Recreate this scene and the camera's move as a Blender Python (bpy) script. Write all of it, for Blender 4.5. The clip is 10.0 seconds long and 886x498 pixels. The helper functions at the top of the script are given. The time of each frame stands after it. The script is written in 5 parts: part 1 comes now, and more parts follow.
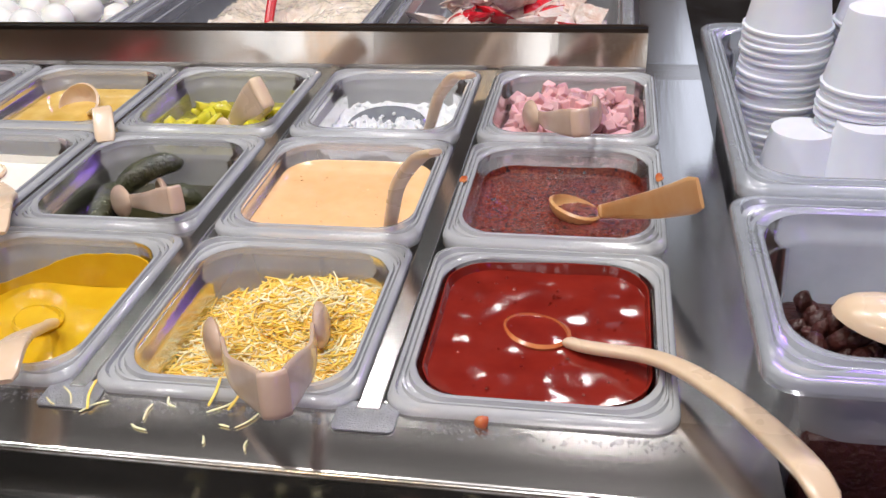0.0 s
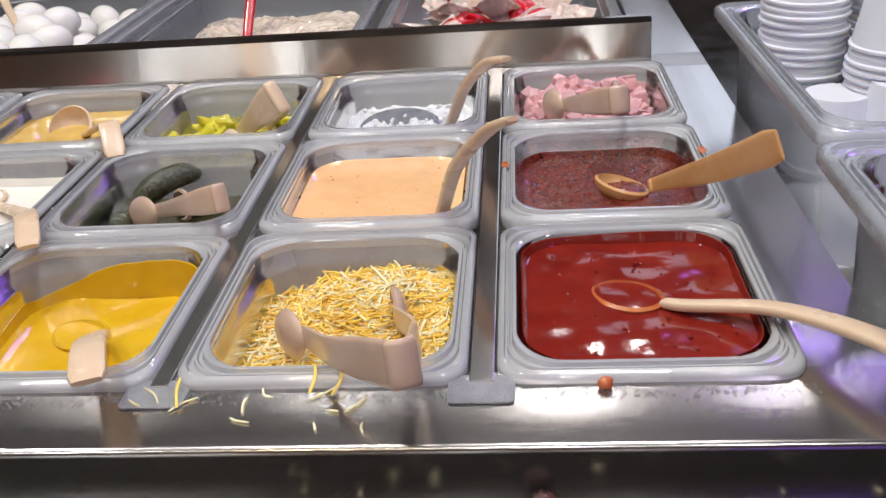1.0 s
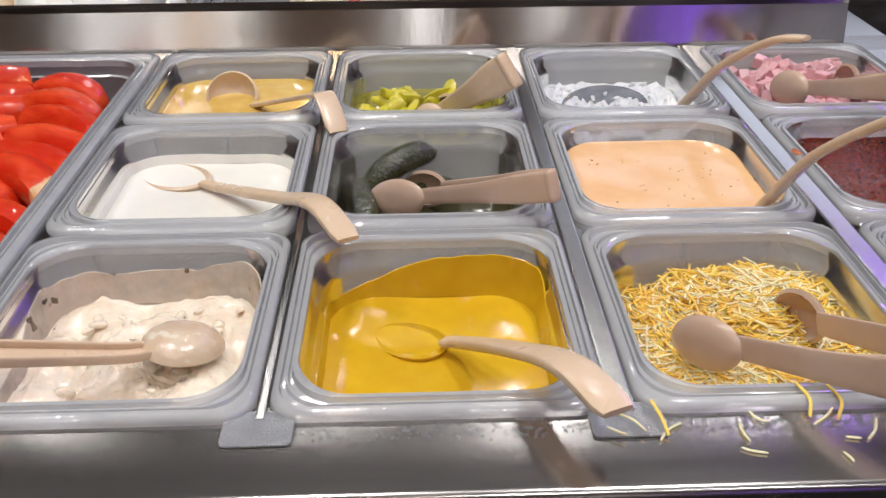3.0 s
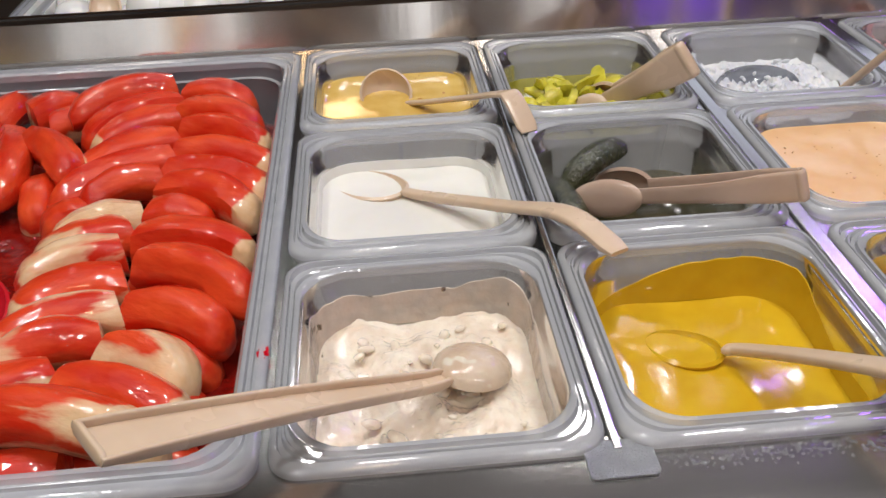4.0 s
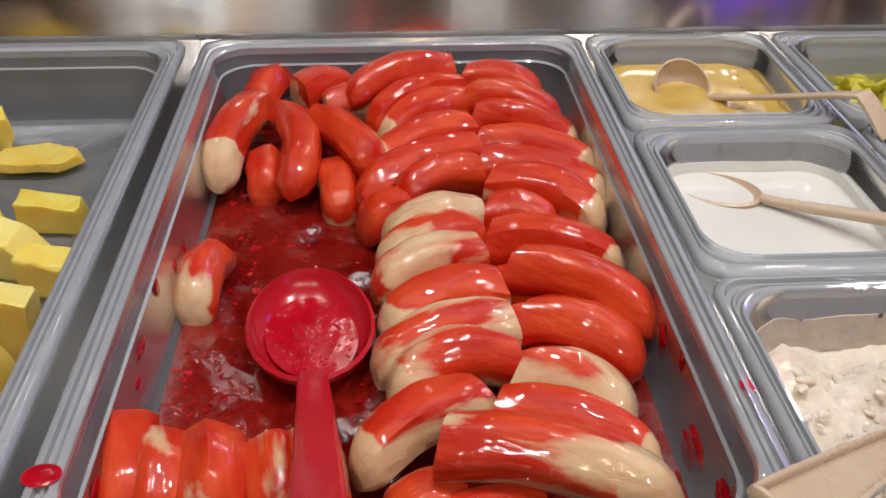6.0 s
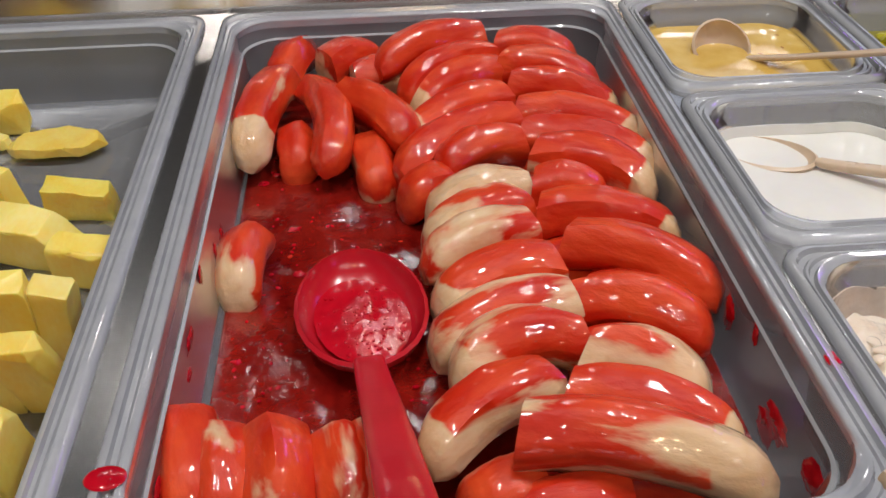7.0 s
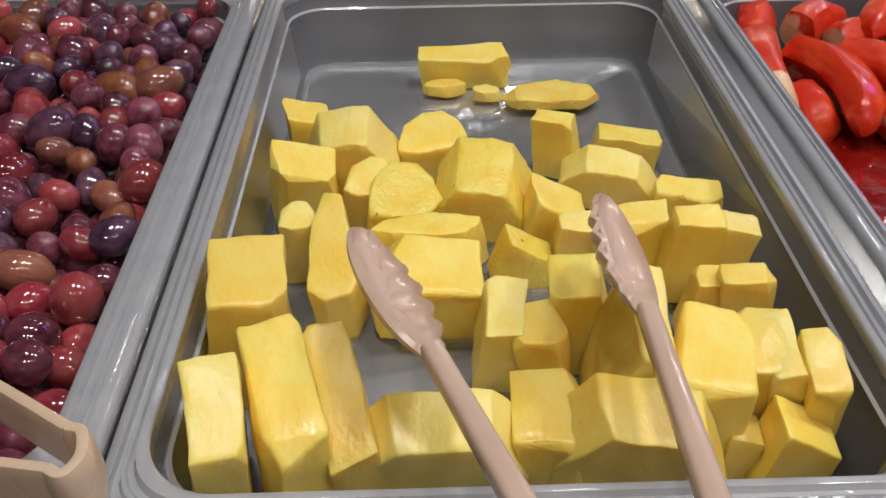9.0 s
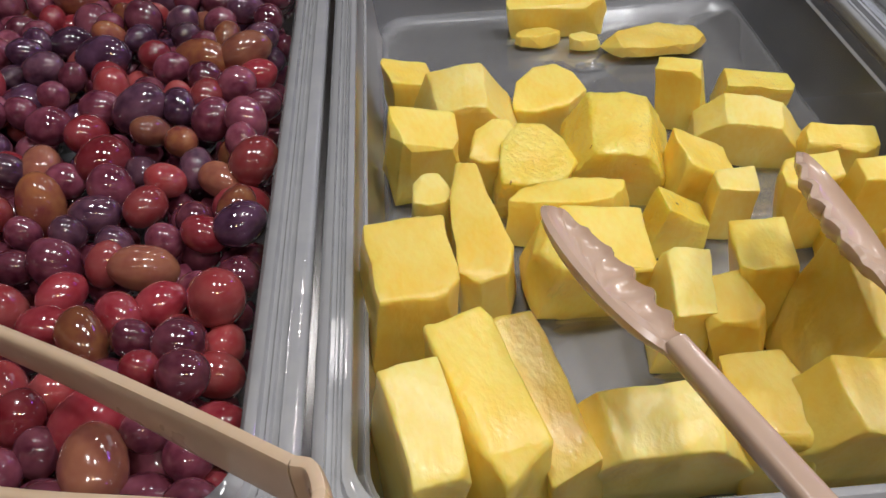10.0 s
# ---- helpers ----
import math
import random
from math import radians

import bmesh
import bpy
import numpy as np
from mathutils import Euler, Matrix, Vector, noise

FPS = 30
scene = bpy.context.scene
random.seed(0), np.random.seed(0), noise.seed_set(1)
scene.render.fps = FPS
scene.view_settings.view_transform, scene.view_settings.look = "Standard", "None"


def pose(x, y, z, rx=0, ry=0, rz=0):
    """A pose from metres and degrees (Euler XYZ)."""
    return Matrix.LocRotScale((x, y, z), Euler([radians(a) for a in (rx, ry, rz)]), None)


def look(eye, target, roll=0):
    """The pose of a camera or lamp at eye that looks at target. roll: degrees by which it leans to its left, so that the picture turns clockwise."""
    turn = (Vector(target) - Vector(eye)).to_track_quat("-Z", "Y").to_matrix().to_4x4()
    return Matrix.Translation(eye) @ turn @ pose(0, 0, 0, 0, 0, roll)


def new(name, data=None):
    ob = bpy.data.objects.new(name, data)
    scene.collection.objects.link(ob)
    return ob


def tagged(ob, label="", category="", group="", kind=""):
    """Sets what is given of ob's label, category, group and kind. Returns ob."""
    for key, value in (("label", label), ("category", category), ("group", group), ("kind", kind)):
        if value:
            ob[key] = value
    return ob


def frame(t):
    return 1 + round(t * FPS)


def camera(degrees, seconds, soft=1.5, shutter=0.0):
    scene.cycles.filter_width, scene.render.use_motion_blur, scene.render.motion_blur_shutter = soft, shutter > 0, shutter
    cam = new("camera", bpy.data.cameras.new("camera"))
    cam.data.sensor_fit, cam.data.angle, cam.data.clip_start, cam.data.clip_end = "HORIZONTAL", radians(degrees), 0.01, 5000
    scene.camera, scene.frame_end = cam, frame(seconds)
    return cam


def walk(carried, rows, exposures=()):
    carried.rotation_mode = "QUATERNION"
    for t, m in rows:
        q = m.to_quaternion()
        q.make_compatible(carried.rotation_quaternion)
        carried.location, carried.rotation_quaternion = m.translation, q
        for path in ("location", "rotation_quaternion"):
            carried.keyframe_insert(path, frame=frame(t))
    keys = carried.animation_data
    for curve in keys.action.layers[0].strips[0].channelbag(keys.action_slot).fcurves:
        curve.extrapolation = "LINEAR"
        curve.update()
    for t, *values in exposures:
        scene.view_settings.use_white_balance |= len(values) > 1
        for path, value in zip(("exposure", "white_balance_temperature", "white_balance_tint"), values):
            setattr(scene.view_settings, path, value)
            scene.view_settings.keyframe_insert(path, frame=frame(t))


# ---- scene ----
cam = camera(51.6, 10.0, shutter=0.1)
PATH = [
    (0, (-0.006, -0.007, 1.22), (-0.343, 1.686, 0.209), -3.1),
    (0.5, (-0.056, 0.004, 1.193), (-0.366, 1.717, 0.208), -6.1),
    (1, (-0.1, -0.021, 1.178), (-0.283, 1.738, 0.243), -4.6),
    (1.5, (-0.152, -0.042, 1.175), (-0.299, 1.732, 0.263), -3.2),
    (2, (-0.229, -0.056, 1.167), (-0.338, 1.717, 0.249), -1.6),
    (3.5, (-0.477, 0.07, 1.181), (-0.363, 1.77, 0.132), -1.0),
    (4, (-0.562, 0.066, 1.204), (-0.444, 1.742, 0.12), -2.1),
    (4.5, (-0.615, 0.082, 1.211), (-0.489, 1.75, 0.114), -1.1),
    (5, (-0.69, 0.074, 1.209), (-0.569, 1.743, 0.112), 0.2),
    (5.5, (-0.766, 0.107, 1.201), (-0.648, 1.772, 0.099), 1.1),
    (7, (-0.828, 0.163, 1.183), (-0.706, 1.775, 0.005), -0.9),
    (7.5, (-0.899, 0.143, 1.202), (-0.756, 1.75, 0.021), -0.6),
    (8, (-1.02, 0.113, 1.215), (-0.877, 1.73, 0.046), -0.6),
    (8.5, (-1.127, 0.103, 1.205), (-1.077, 1.739, 0.055), -0.8),
    (9, (-1.166, 0.161, 1.164), (-1.133, 1.774, -0.018), -0.7),
    (9.5, (-1.209, 0.202, 1.138), (-1.177, 1.753, -0.124), -3.4),
    (10, (-1.245, 0.207, 1.152), (-1.199, 1.747, -0.123), -3.4),
]
walk(cam, [(t, look(eye, target, roll)) for t, eye, target, roll in PATH], ((0, 0.0), (1.2, -0.12), (2.2, -0.12), (3.6, -0.42), (7.5, -0.58), (10, -0.5)))

# ---- world, lamps, exposure ----
world = bpy.data.worlds.new("world")
scene.world = world
world.use_nodes = True
world.node_tree.nodes["Background"].inputs[0].default_value = (0.9, 0.92, 1.0, 1)
world.node_tree.nodes["Background"].inputs[1].default_value = 0.35


def lamp(name, at, target, size, power, color):
    data = bpy.data.lights.new(name, "AREA")
    data.shape, data.size, data.size_y, data.energy, data.color = "RECTANGLE", size[0], size[1], power, color
    ob = new(name, data)
    ob.matrix_world = look(at, target)
    return ob


WHITE, WARM, VIOLET = (0.99, 0.965, 0.96), (1, 0.72, 0.42), (0.35, 0.12, 1)
LAMPS = [
    (-1.5, 2.1, 2.56, 1.2, WHITE), (-0.75, 2.3, 2.56, 3.5, WHITE), (0.0, 2.1, 2.56, 5, WHITE), (0.75, 2.3, 2.56, 5, WHITE),
    (-1.35, -0.9, 2.56, 7.5, WHITE), (-0.7, -0.9, 2.56, 6, WARM), (-0.1, -0.9, 2.56, 9, WHITE), (0.5, -0.9, 2.56, 7, WHITE),
    (-1.3, 0.55, 2.56, 12, WHITE), (-0.6, 0.55, 2.56, 11, WHITE), (0.1, 0.55, 2.56, 15, WHITE),
]
for lx, ly, lz, power, tone in LAMPS:
    lamp("ceiling_light", (lx, ly, lz), (lx, ly, 0), (0.16, 0.16), power, tone)
# unseen broad cool lamp, added for the bluish sheen on the deck's right
lamp("cool_back_light", (0.95, 3.5, 2.05), (0.1, 0.5, 0.9), (1.5, 0.8), 5, (0.78, 0.84, 1))
lamp("violet_strip_light", (0.75, 1.75, 2.0), (0, 0.4, 0.9), (0.6, 0.12), 3.2, VIOLET)
lamp("violet_strip_light", (0.9, -0.6, 1.5), (0, 0.9, 0.9), (0.1, 0.5), 2, VIOLET)

# ---- materials ----


def material(name, a, b=None, scale=40.0, rough=0.4, metal=0.0, bump=0.0, bump_scale=200.0, coat=0.0, sss=0.0, vary=0.0, island=0.0,
             stretch=(1, 1, 1), rough_vary=0.0, see=0.0, see_vary=0.0, sheen=0.0, spots=None):
    """Two colours mixed by two scales of noise, with relief, and some change from object to object."""
    m = bpy.data.materials.new(name)
    m.use_nodes = True
    t = m.node_tree
    n, l = t.nodes, t.links
    p = n["Principled BSDF"]
    b = b or tuple(c * 0.8 for c in a)
    co, mp = n.new("ShaderNodeTexCoord"), n.new("ShaderNodeMapping")
    mp.inputs["Scale"].default_value = stretch
    l.new(co.outputs["Object"], mp.inputs["Vector"])
    big, fine = n.new("ShaderNodeTexNoise"), n.new("ShaderNodeTexNoise")
    for tex, s, d in ((big, scale, 3), (fine, bump_scale, 4)):
        tex.inputs["Scale"].default_value, tex.inputs["Detail"].default_value = s, d
        l.new(mp.outputs[0], tex.inputs["Vector"])
    both = n.new("ShaderNodeMath")
    both.operation = "MULTIPLY_ADD"
    l.new(fine.outputs[0], both.inputs[0])
    both.inputs[1].default_value = 0.35
    l.new(big.outputs[0], both.inputs[2])
    ramp = n.new("ShaderNodeValToRGB")
    ramp.color_ramp.elements[0].position, ramp.color_ramp.elements[1].position = 0.45, 0.88
    ramp.color_ramp.elements[0].color, ramp.color_ramp.elements[1].color = (*a, 1), (*b, 1)
    l.new(both.outputs[0], ramp.inputs[0])
    color = ramp.outputs[0]
    if spots:
        dot, cut, mix = n.new("ShaderNodeTexNoise"), n.new("ShaderNodeValToRGB"), n.new("ShaderNodeMixRGB")
        dot.inputs["Scale"].default_value = spots[1]
        l.new(mp.outputs[0], dot.inputs["Vector"])
        cut.color_ramp.elements[0].position, cut.color_ramp.elements[1].position = spots[2], spots[2] + 0.03
        l.new(dot.outputs[0], cut.inputs[0])
        l.new(cut.outputs[0], mix.inputs[0])
        l.new(color, mix.inputs[1])
        mix.inputs[2].default_value = (*spots[0], 1)
        color = mix.outputs[0]
    if vary or island:
        hsv, src, ran = n.new("ShaderNodeHueSaturation"), n.new("ShaderNodeNewGeometry" if island else "ShaderNodeObjectInfo"), n.new("ShaderNodeMapRange")
        l.new(src.outputs["Random Per Island" if island else "Random"], ran.inputs[0])
        ran.inputs[3].default_value, ran.inputs[4].default_value = 1 - (vary or island), 1 + (vary or island) * 0.6
        l.new(ran.outputs[0], hsv.inputs["Value"])
        l.new(color, hsv.inputs["Color"])
        color = hsv.outputs[0]
    l.new(color, p.inputs["Base Color"])
    p.inputs["Roughness"].default_value, p.inputs["Metallic"].default_value = rough, metal
    if rough_vary:
        rv = n.new("ShaderNodeMapRange")
        l.new(big.outputs[0], rv.inputs[0])
        rv.inputs[1].default_value, rv.inputs[2].default_value = 0.3, 0.7
        rv.inputs[3].default_value, rv.inputs[4].default_value = rough - rough_vary, rough + rough_vary
        l.new(rv.outputs[0], p.inputs["Roughness"])
    p.inputs["Coat Weight"].default_value, p.inputs["Coat Roughness"].default_value = coat, 0.06
    if sss:
        p.inputs["Subsurface Weight"].default_value, p.inputs["Subsurface Scale"].default_value = sss, 0.006 if sss < 0.5 else 0.018
        p.inputs["Subsurface Radius"].default_value = (1, 0.6, 0.3)
    if bump:
        bp = n.new("ShaderNodeBump")
        bp.inputs["Strength"].default_value, bp.inputs["Distance"].default_value = bump, 0.002
        l.new(fine.outputs[0], bp.inputs["Height"])
        l.new(bp.outputs[0], p.inputs["Normal"])
        l.new(bp.outputs[0], p.inputs["Coat Normal"])
    if see:
        clear, mix, gloss, top, fr = [n.new("ShaderNode" + k) for k in ("BsdfTransparent", "MixShader", "BsdfGlossy", "MixShader", "LayerWeight")]
        clear.inputs[0].default_value = (0.94, 0.95, 0.96, 1)
        mix.inputs[0].default_value = 1 - see
        l.new(clear.outputs[0], mix.inputs[1])
        l.new(p.outputs[0], mix.inputs[2])
        if see_vary:
            # thicker and thinner places of a liquid
            body = n.new("ShaderNodeMapRange")
            l.new(big.outputs[0], body.inputs[0])
            body.inputs[1].default_value, body.inputs[2].default_value = 0.35, 0.65
            body.inputs[3].default_value, body.inputs[4].default_value = min(1, 1 - see + see_vary), 1 - see - see_vary
            l.new(body.outputs[0], mix.inputs[0])
        gloss.inputs["Roughness"].default_value, fr.inputs["Blend"].default_value = rough, sheen or (0.12 if see > 0.8 else 0.22)
        if bump:
            l.new(bp.outputs[0], gloss.inputs["Normal"])
        l.new(fr.outputs["Fresnel"], top.inputs[0])
        l.new(mix.outputs[0], top.inputs[1])
        l.new(gloss.outputs[0], top.inputs[2])
        l.new(top.outputs[0], n["Material Output"].inputs[0])
    return m


STEEL = material("brushed_steel", (0.56, 0.54, 0.52), (0.46, 0.44, 0.42), 18, 0.21, 1, 0.03, 260, stretch=(0.06, 1, 1), rough_vary=0.05)
STEEL_X = material("polished_steel_bar", (0.7, 0.69, 0.68), (0.6, 0.59, 0.58), 18, 0.21, 1, 0.03, 260, stretch=(1, 0.06, 1), rough_vary=0.06)
# upright tone streaks in the riser steel stand in for blurred reflections
STEEL_RISER = material("satin_steel", (0.72, 0.68, 0.64), (0.6, 0.56, 0.52), 16, 0.13, 1, 0.04, 60, stretch=(1, 1, 0.05), rough_vary=0.03)
WELL = material("well_steel", (0.6, 0.59, 0.58), (0.48, 0.47, 0.46), 12, 0.4, 0.8, 0.1, 150)
CLEAR = material("clear_polycarbonate", (0.96, 0.96, 0.95), (0.84, 0.85, 0.85), 22, 0.2, 0, 0.05, 60, see=0.78, sheen=0.3)
CLOUDY = material("cloudy_polycarbonate", (0.44, 0.45, 0.49), (0.33, 0.34, 0.38), 22, 0.34, 0, 0.05, 60, see=0.82, sheen=0.07)
CLEAR_RIM = material("clear_polycarbonate_rim", (0.97, 0.985, 1.0), (0.9, 0.93, 0.97), 70, 0.04, 0, 0.2, 45, see=0.6, sheen=0.36)
CLEAR_RIM_LARGE = material("thin_polycarbonate_rim", (0.95, 0.97, 1.0), (0.84, 0.87, 0.92), 70, 0.05, 0, 0.25, 45, see=0.58, sheen=0.34)
TAB = material("wet_steel_tab", (0.62, 0.64, 0.66), (0.5, 0.52, 0.54), 120, 0.34, 0.9, 1.0, 900)
CLEAR_SCOOP = material("clear_grey_plastic", (0.3, 0.32, 0.36), (0.22, 0.24, 0.28), 40, 0.1, 0, 0.1, 80, see=0.4)
FROST = material("frosted_plastic", (0.7, 0.74, 0.8), (0.56, 0.6, 0.66), 18, 0.16, 0, 0.1, 80, see=0.62)
PANE_GLOW, WARM_GLOW, VIOLET_GLOW = [bpy.data.materials.new(k) for k in ("bright_window_pane", "warm_lit_pane", "violet_light_panel")]
for glow, tone, power in ((PANE_GLOW, (0.95, 0.97, 1.0, 1), 2.2), (WARM_GLOW, (1.0, 0.6, 0.25, 1), 1.2), (VIOLET_GLOW, (0.3, 0.14, 1.0, 1), 1.0)):
    glow.use_nodes = True
    shine = glow.node_tree.nodes["Principled BSDF"]
    shine.inputs["Base Color"].default_value = tone
    shine.inputs["Emission Color"].default_value, shine.inputs["Emission Strength"].default_value = tone, power
BLACK = material("black_laminate", (0.01, 0.0105, 0.01), (0.018, 0.018, 0.017), 30, 0.12, 0, 0.04, 300, rough_vary=0.05)
BLACK.node_tree.nodes["Principled BSDF"].inputs["Specular IOR Level"].default_value = 0.22
WALL = material("wall_paint", (0.24, 0.16, 0.11), (0.2, 0.13, 0.09), 3, 0.8, 0, 0.2, 80)
FLOORING = material("dark_floor_tile", (0.08, 0.06, 0.05), (0.12, 0.1, 0.08), 5, 0.4, 0, 0.2, 40)
CEILING = material("ceiling_board", (0.15, 0.14, 0.13), (0.11, 0.1, 0.095), 4, 0.9, 0, 0.3, 120)
BEIGE = material("beige_plastic", (0.7, 0.54, 0.39), (0.63, 0.47, 0.32), 25, 0.3, 0, 0.05, 120, coat=0.2, sss=0.1, rough_vary=0.1)
ORANGE_BEIGE = material("stained_beige_plastic", (0.6, 0.35, 0.16), (0.56, 0.28, 0.1), 30, 0.32, 0, 0.05, 120, sss=0.1)
PINK_BEIGE = material("pink_beige_plastic", (0.6, 0.44, 0.34), (0.52, 0.37, 0.28), 20, 0.26, 0, 0.08, 90, coat=0.3, sss=0.1)
COATED = material("dressing_coated_plastic", (0.62, 0.46, 0.33), (0.7, 0.58, 0.44), 60, 0.12, 0, 0.5, 150, coat=0.7, sss=0.1, spots=((0.76, 0.69, 0.56), 55, 0.58))
SAUCED = material("sauce_coated_plastic", (0.42, 0.07, 0.02), (0.55, 0.2, 0.07), 40, 0.18, 0, 0.1, 120, coat=0.4)
RED_PLASTIC = material("red_plastic", (0.58, 0.014, 0.028), (0.5, 0.009, 0.02), 25, 0.22, 0, 0.04, 90, coat=0.3, sss=0.15)
SALSA = material("red_sauce", (0.17, 0.012, 0.008), (0.22, 0.018, 0.011), 35, 0.12, 0, 0.2, 70, coat=0.3, sss=0.1)
CHILI = material("chili_oil", (0.07, 0.006, 0.004), (0.24, 0.035, 0.014), 330, 0.08, 0, 0.9, 520, coat=0.6, spots=((0.03, 0.008, 0.006), 190, 0.62))
CREAM_SAUCE = material("pink_orange_dressing", (0.85, 0.53, 0.28), (0.8, 0.47, 0.23), 40, 0.16, 0, 0.12, 80, coat=0.3, sss=0.15)
YELLOW = material("mustard_sauce", (0.69, 0.44, 0.02), (0.58, 0.33, 0.01), 25, 0.14, 0, 0.15, 60, coat=0.4, sss=0.1)
WHITE_SAUCE = material("white_dressing", (0.8, 0.78, 0.72), (0.76, 0.74, 0.68), 30, 0.22, 0, 0.1, 60, sss=0.1)
CHUNKY = material("creamy_chunky_dressing", (0.88, 0.8, 0.68), (0.78, 0.65, 0.52), 70, 0.14, 0, 0.5, 220, coat=0.8, sss=0.15, spots=((0.16, 0.11, 0.06), 150, 0.73))
FILM = material("thin_dressing_film", (0.7, 0.54, 0.42), (0.84, 0.75, 0.65), 30, 0.14, 0, 0.9, 130, see=0.35, see_vary=0.2, spots=((0.16, 0.09, 0.05), 90, 0.66))
DRESSING = material("amber_dressing", (0.76, 0.52, 0.15), (0.64, 0.4, 0.08), 60, 0.08, 0, 0.1, 50, coat=0.5, spots=((0.4, 0.16, 0.03), 110, 0.72))
CRUMBLE = material("white_crumble", (0.8, 0.8, 0.8), (0.62, 0.64, 0.68), 60, 0.6, 0, 0.8, 240, sss=0.1)
CHEDDAR = material("cheddar_shred", (0.985, 0.66, 0.15), (0.975, 0.57, 0.08), 80, 0.4, 0, 0.2, 300, sss=0.4, island=0.1)
PALE_CHEESE = material("pale_cheese_shred", (0.98, 0.88, 0.56), (0.97, 0.83, 0.44), 80, 0.4, 0, 0.2, 300, sss=0.4, island=0.1)
HAM = material("diced_ham", (0.74, 0.46, 0.47), (0.66, 0.34, 0.37), 90, 0.35, 0, 0.3, 260, sss=0.2, vary=0.22)
PEPPER = material("yellow_green_pepper", (0.74, 0.66, 0.06), (0.52, 0.47, 0.03), 80, 0.2, 0, 0.7, 130, coat=0.4, sss=0.2, vary=0.2)
GHERKIN = material("dark_green_gherkin", (0.03, 0.036, 0.014), (0.06, 0.064, 0.028), 110, 0.2, 0, 1.0, 330, coat=0.5, spots=((0.3, 0.3, 0.2), 260, 0.7))
PEPPER_BRINE = material("yellow_green_brine", (0.3, 0.27, 0.03), (0.36, 0.32, 0.05), 30, 0.06, 0, 0.05, 60, see=0.2)
BRINE = material("murky_brine", (0.05, 0.045, 0.02), (0.08, 0.07, 0.03), 30, 0.06, 0, 0.05, 60, see=0.3)
GLAZE = material("strawberry_glaze", (0.12, 0.002, 0.002), (0.34, 0.014, 0.008), 34, 0.06, 0, 0.3, 150, coat=0.5, see=0.08, see_vary=0.12)
BRIGHT_GLAZE = material("bright_glaze", (0.62, 0.006, 0.02), (0.42, 0.003, 0.012), 60, 0.05, 0, 0.5, 110, coat=0.8)
PINE = material("pineapple_flesh", (0.97, 0.79, 0.21), (0.95, 0.65, 0.085), 45, 0.36, 0, 0.2, 380, coat=0.1, sss=0.45, vary=0.1, stretch=(1, 0.6, 0.6))
PINE_RIND = material("pineapple_rind_side", (0.98, 0.8, 0.18), (0.95, 0.65, 0.07), 50, 0.28, 0, 0.6, 300, coat=0.3, sss=0.5, vary=0.06, spots=((0.3, 0.15, 0.02), 150, 0.73))
PINE_PALE = material("pale_pineapple_flesh", (0.97, 0.83, 0.31), (0.95, 0.71, 0.14), 45, 0.36, 0, 0.2, 380, coat=0.1, sss=0.45, vary=0.08, stretch=(1, 0.6, 0.6))
EGG = material("egg_white", (0.82, 0.81, 0.78), (0.78, 0.77, 0.74), 12, 0.25, 0, 0.05, 60, sss=0.2)
CUPS = material("white_plastic_cup", (0.78, 0.79, 0.84), (0.72, 0.73, 0.8), 12, 0.3, 0, 0.05, 60, sss=0.2)
RAISIN = material("dark_raisin", (0.035, 0.01, 0.008), (0.08, 0.02, 0.015), 60, 0.4, 0, 0.9, 260, vary=0.4)
WRAP_RED = material("red_wrapper", (0.7, 0.02, 0.04), (0.55, 0.01, 0.02), 60, 0.15, 0, 0.6, 120, coat=0.6, vary=0.2)
WRAP_WHITE = material("white_wrapper", (0.8, 0.74, 0.68), (0.7, 0.5, 0.42), 60, 0.15, 0, 0.6, 120, coat=0.6, vary=0.15)
WATER = material("water_drop", (0.75, 0.76, 0.78), (0.65, 0.66, 0.68), 30, 0.1, 0, 0.1, 80, see=0.75)
GRAPES = [material("grape_skin", a, tuple(c * f for c, f in zip(b, (0.85, 0.6, 0.7))), 90, 0.12, 0, 0.12, 150, coat=0.9, sss=0.25, vary=0.4, rough_vary=0.08) for a, b in (
    ((0.09, 0.016, 0.034), (0.28, 0.11, 0.15)), ((0.24, 0.02, 0.032), (0.4, 0.1, 0.11)), ((0.04, 0.015, 0.034), (0.15, 0.095, 0.16)), ((0.32, 0.13, 0.055), (0.22, 0.07, 0.06)),
    ((0.12, 0.024, 0.046), (0.34, 0.15, 0.19)), ((0.33, 0.042, 0.05), (0.46, 0.16, 0.14)), ((0.055, 0.022, 0.045), (0.2, 0.13, 0.17)), ((0.24, 0.08, 0.062), (0.4, 0.23, 0.12)))]


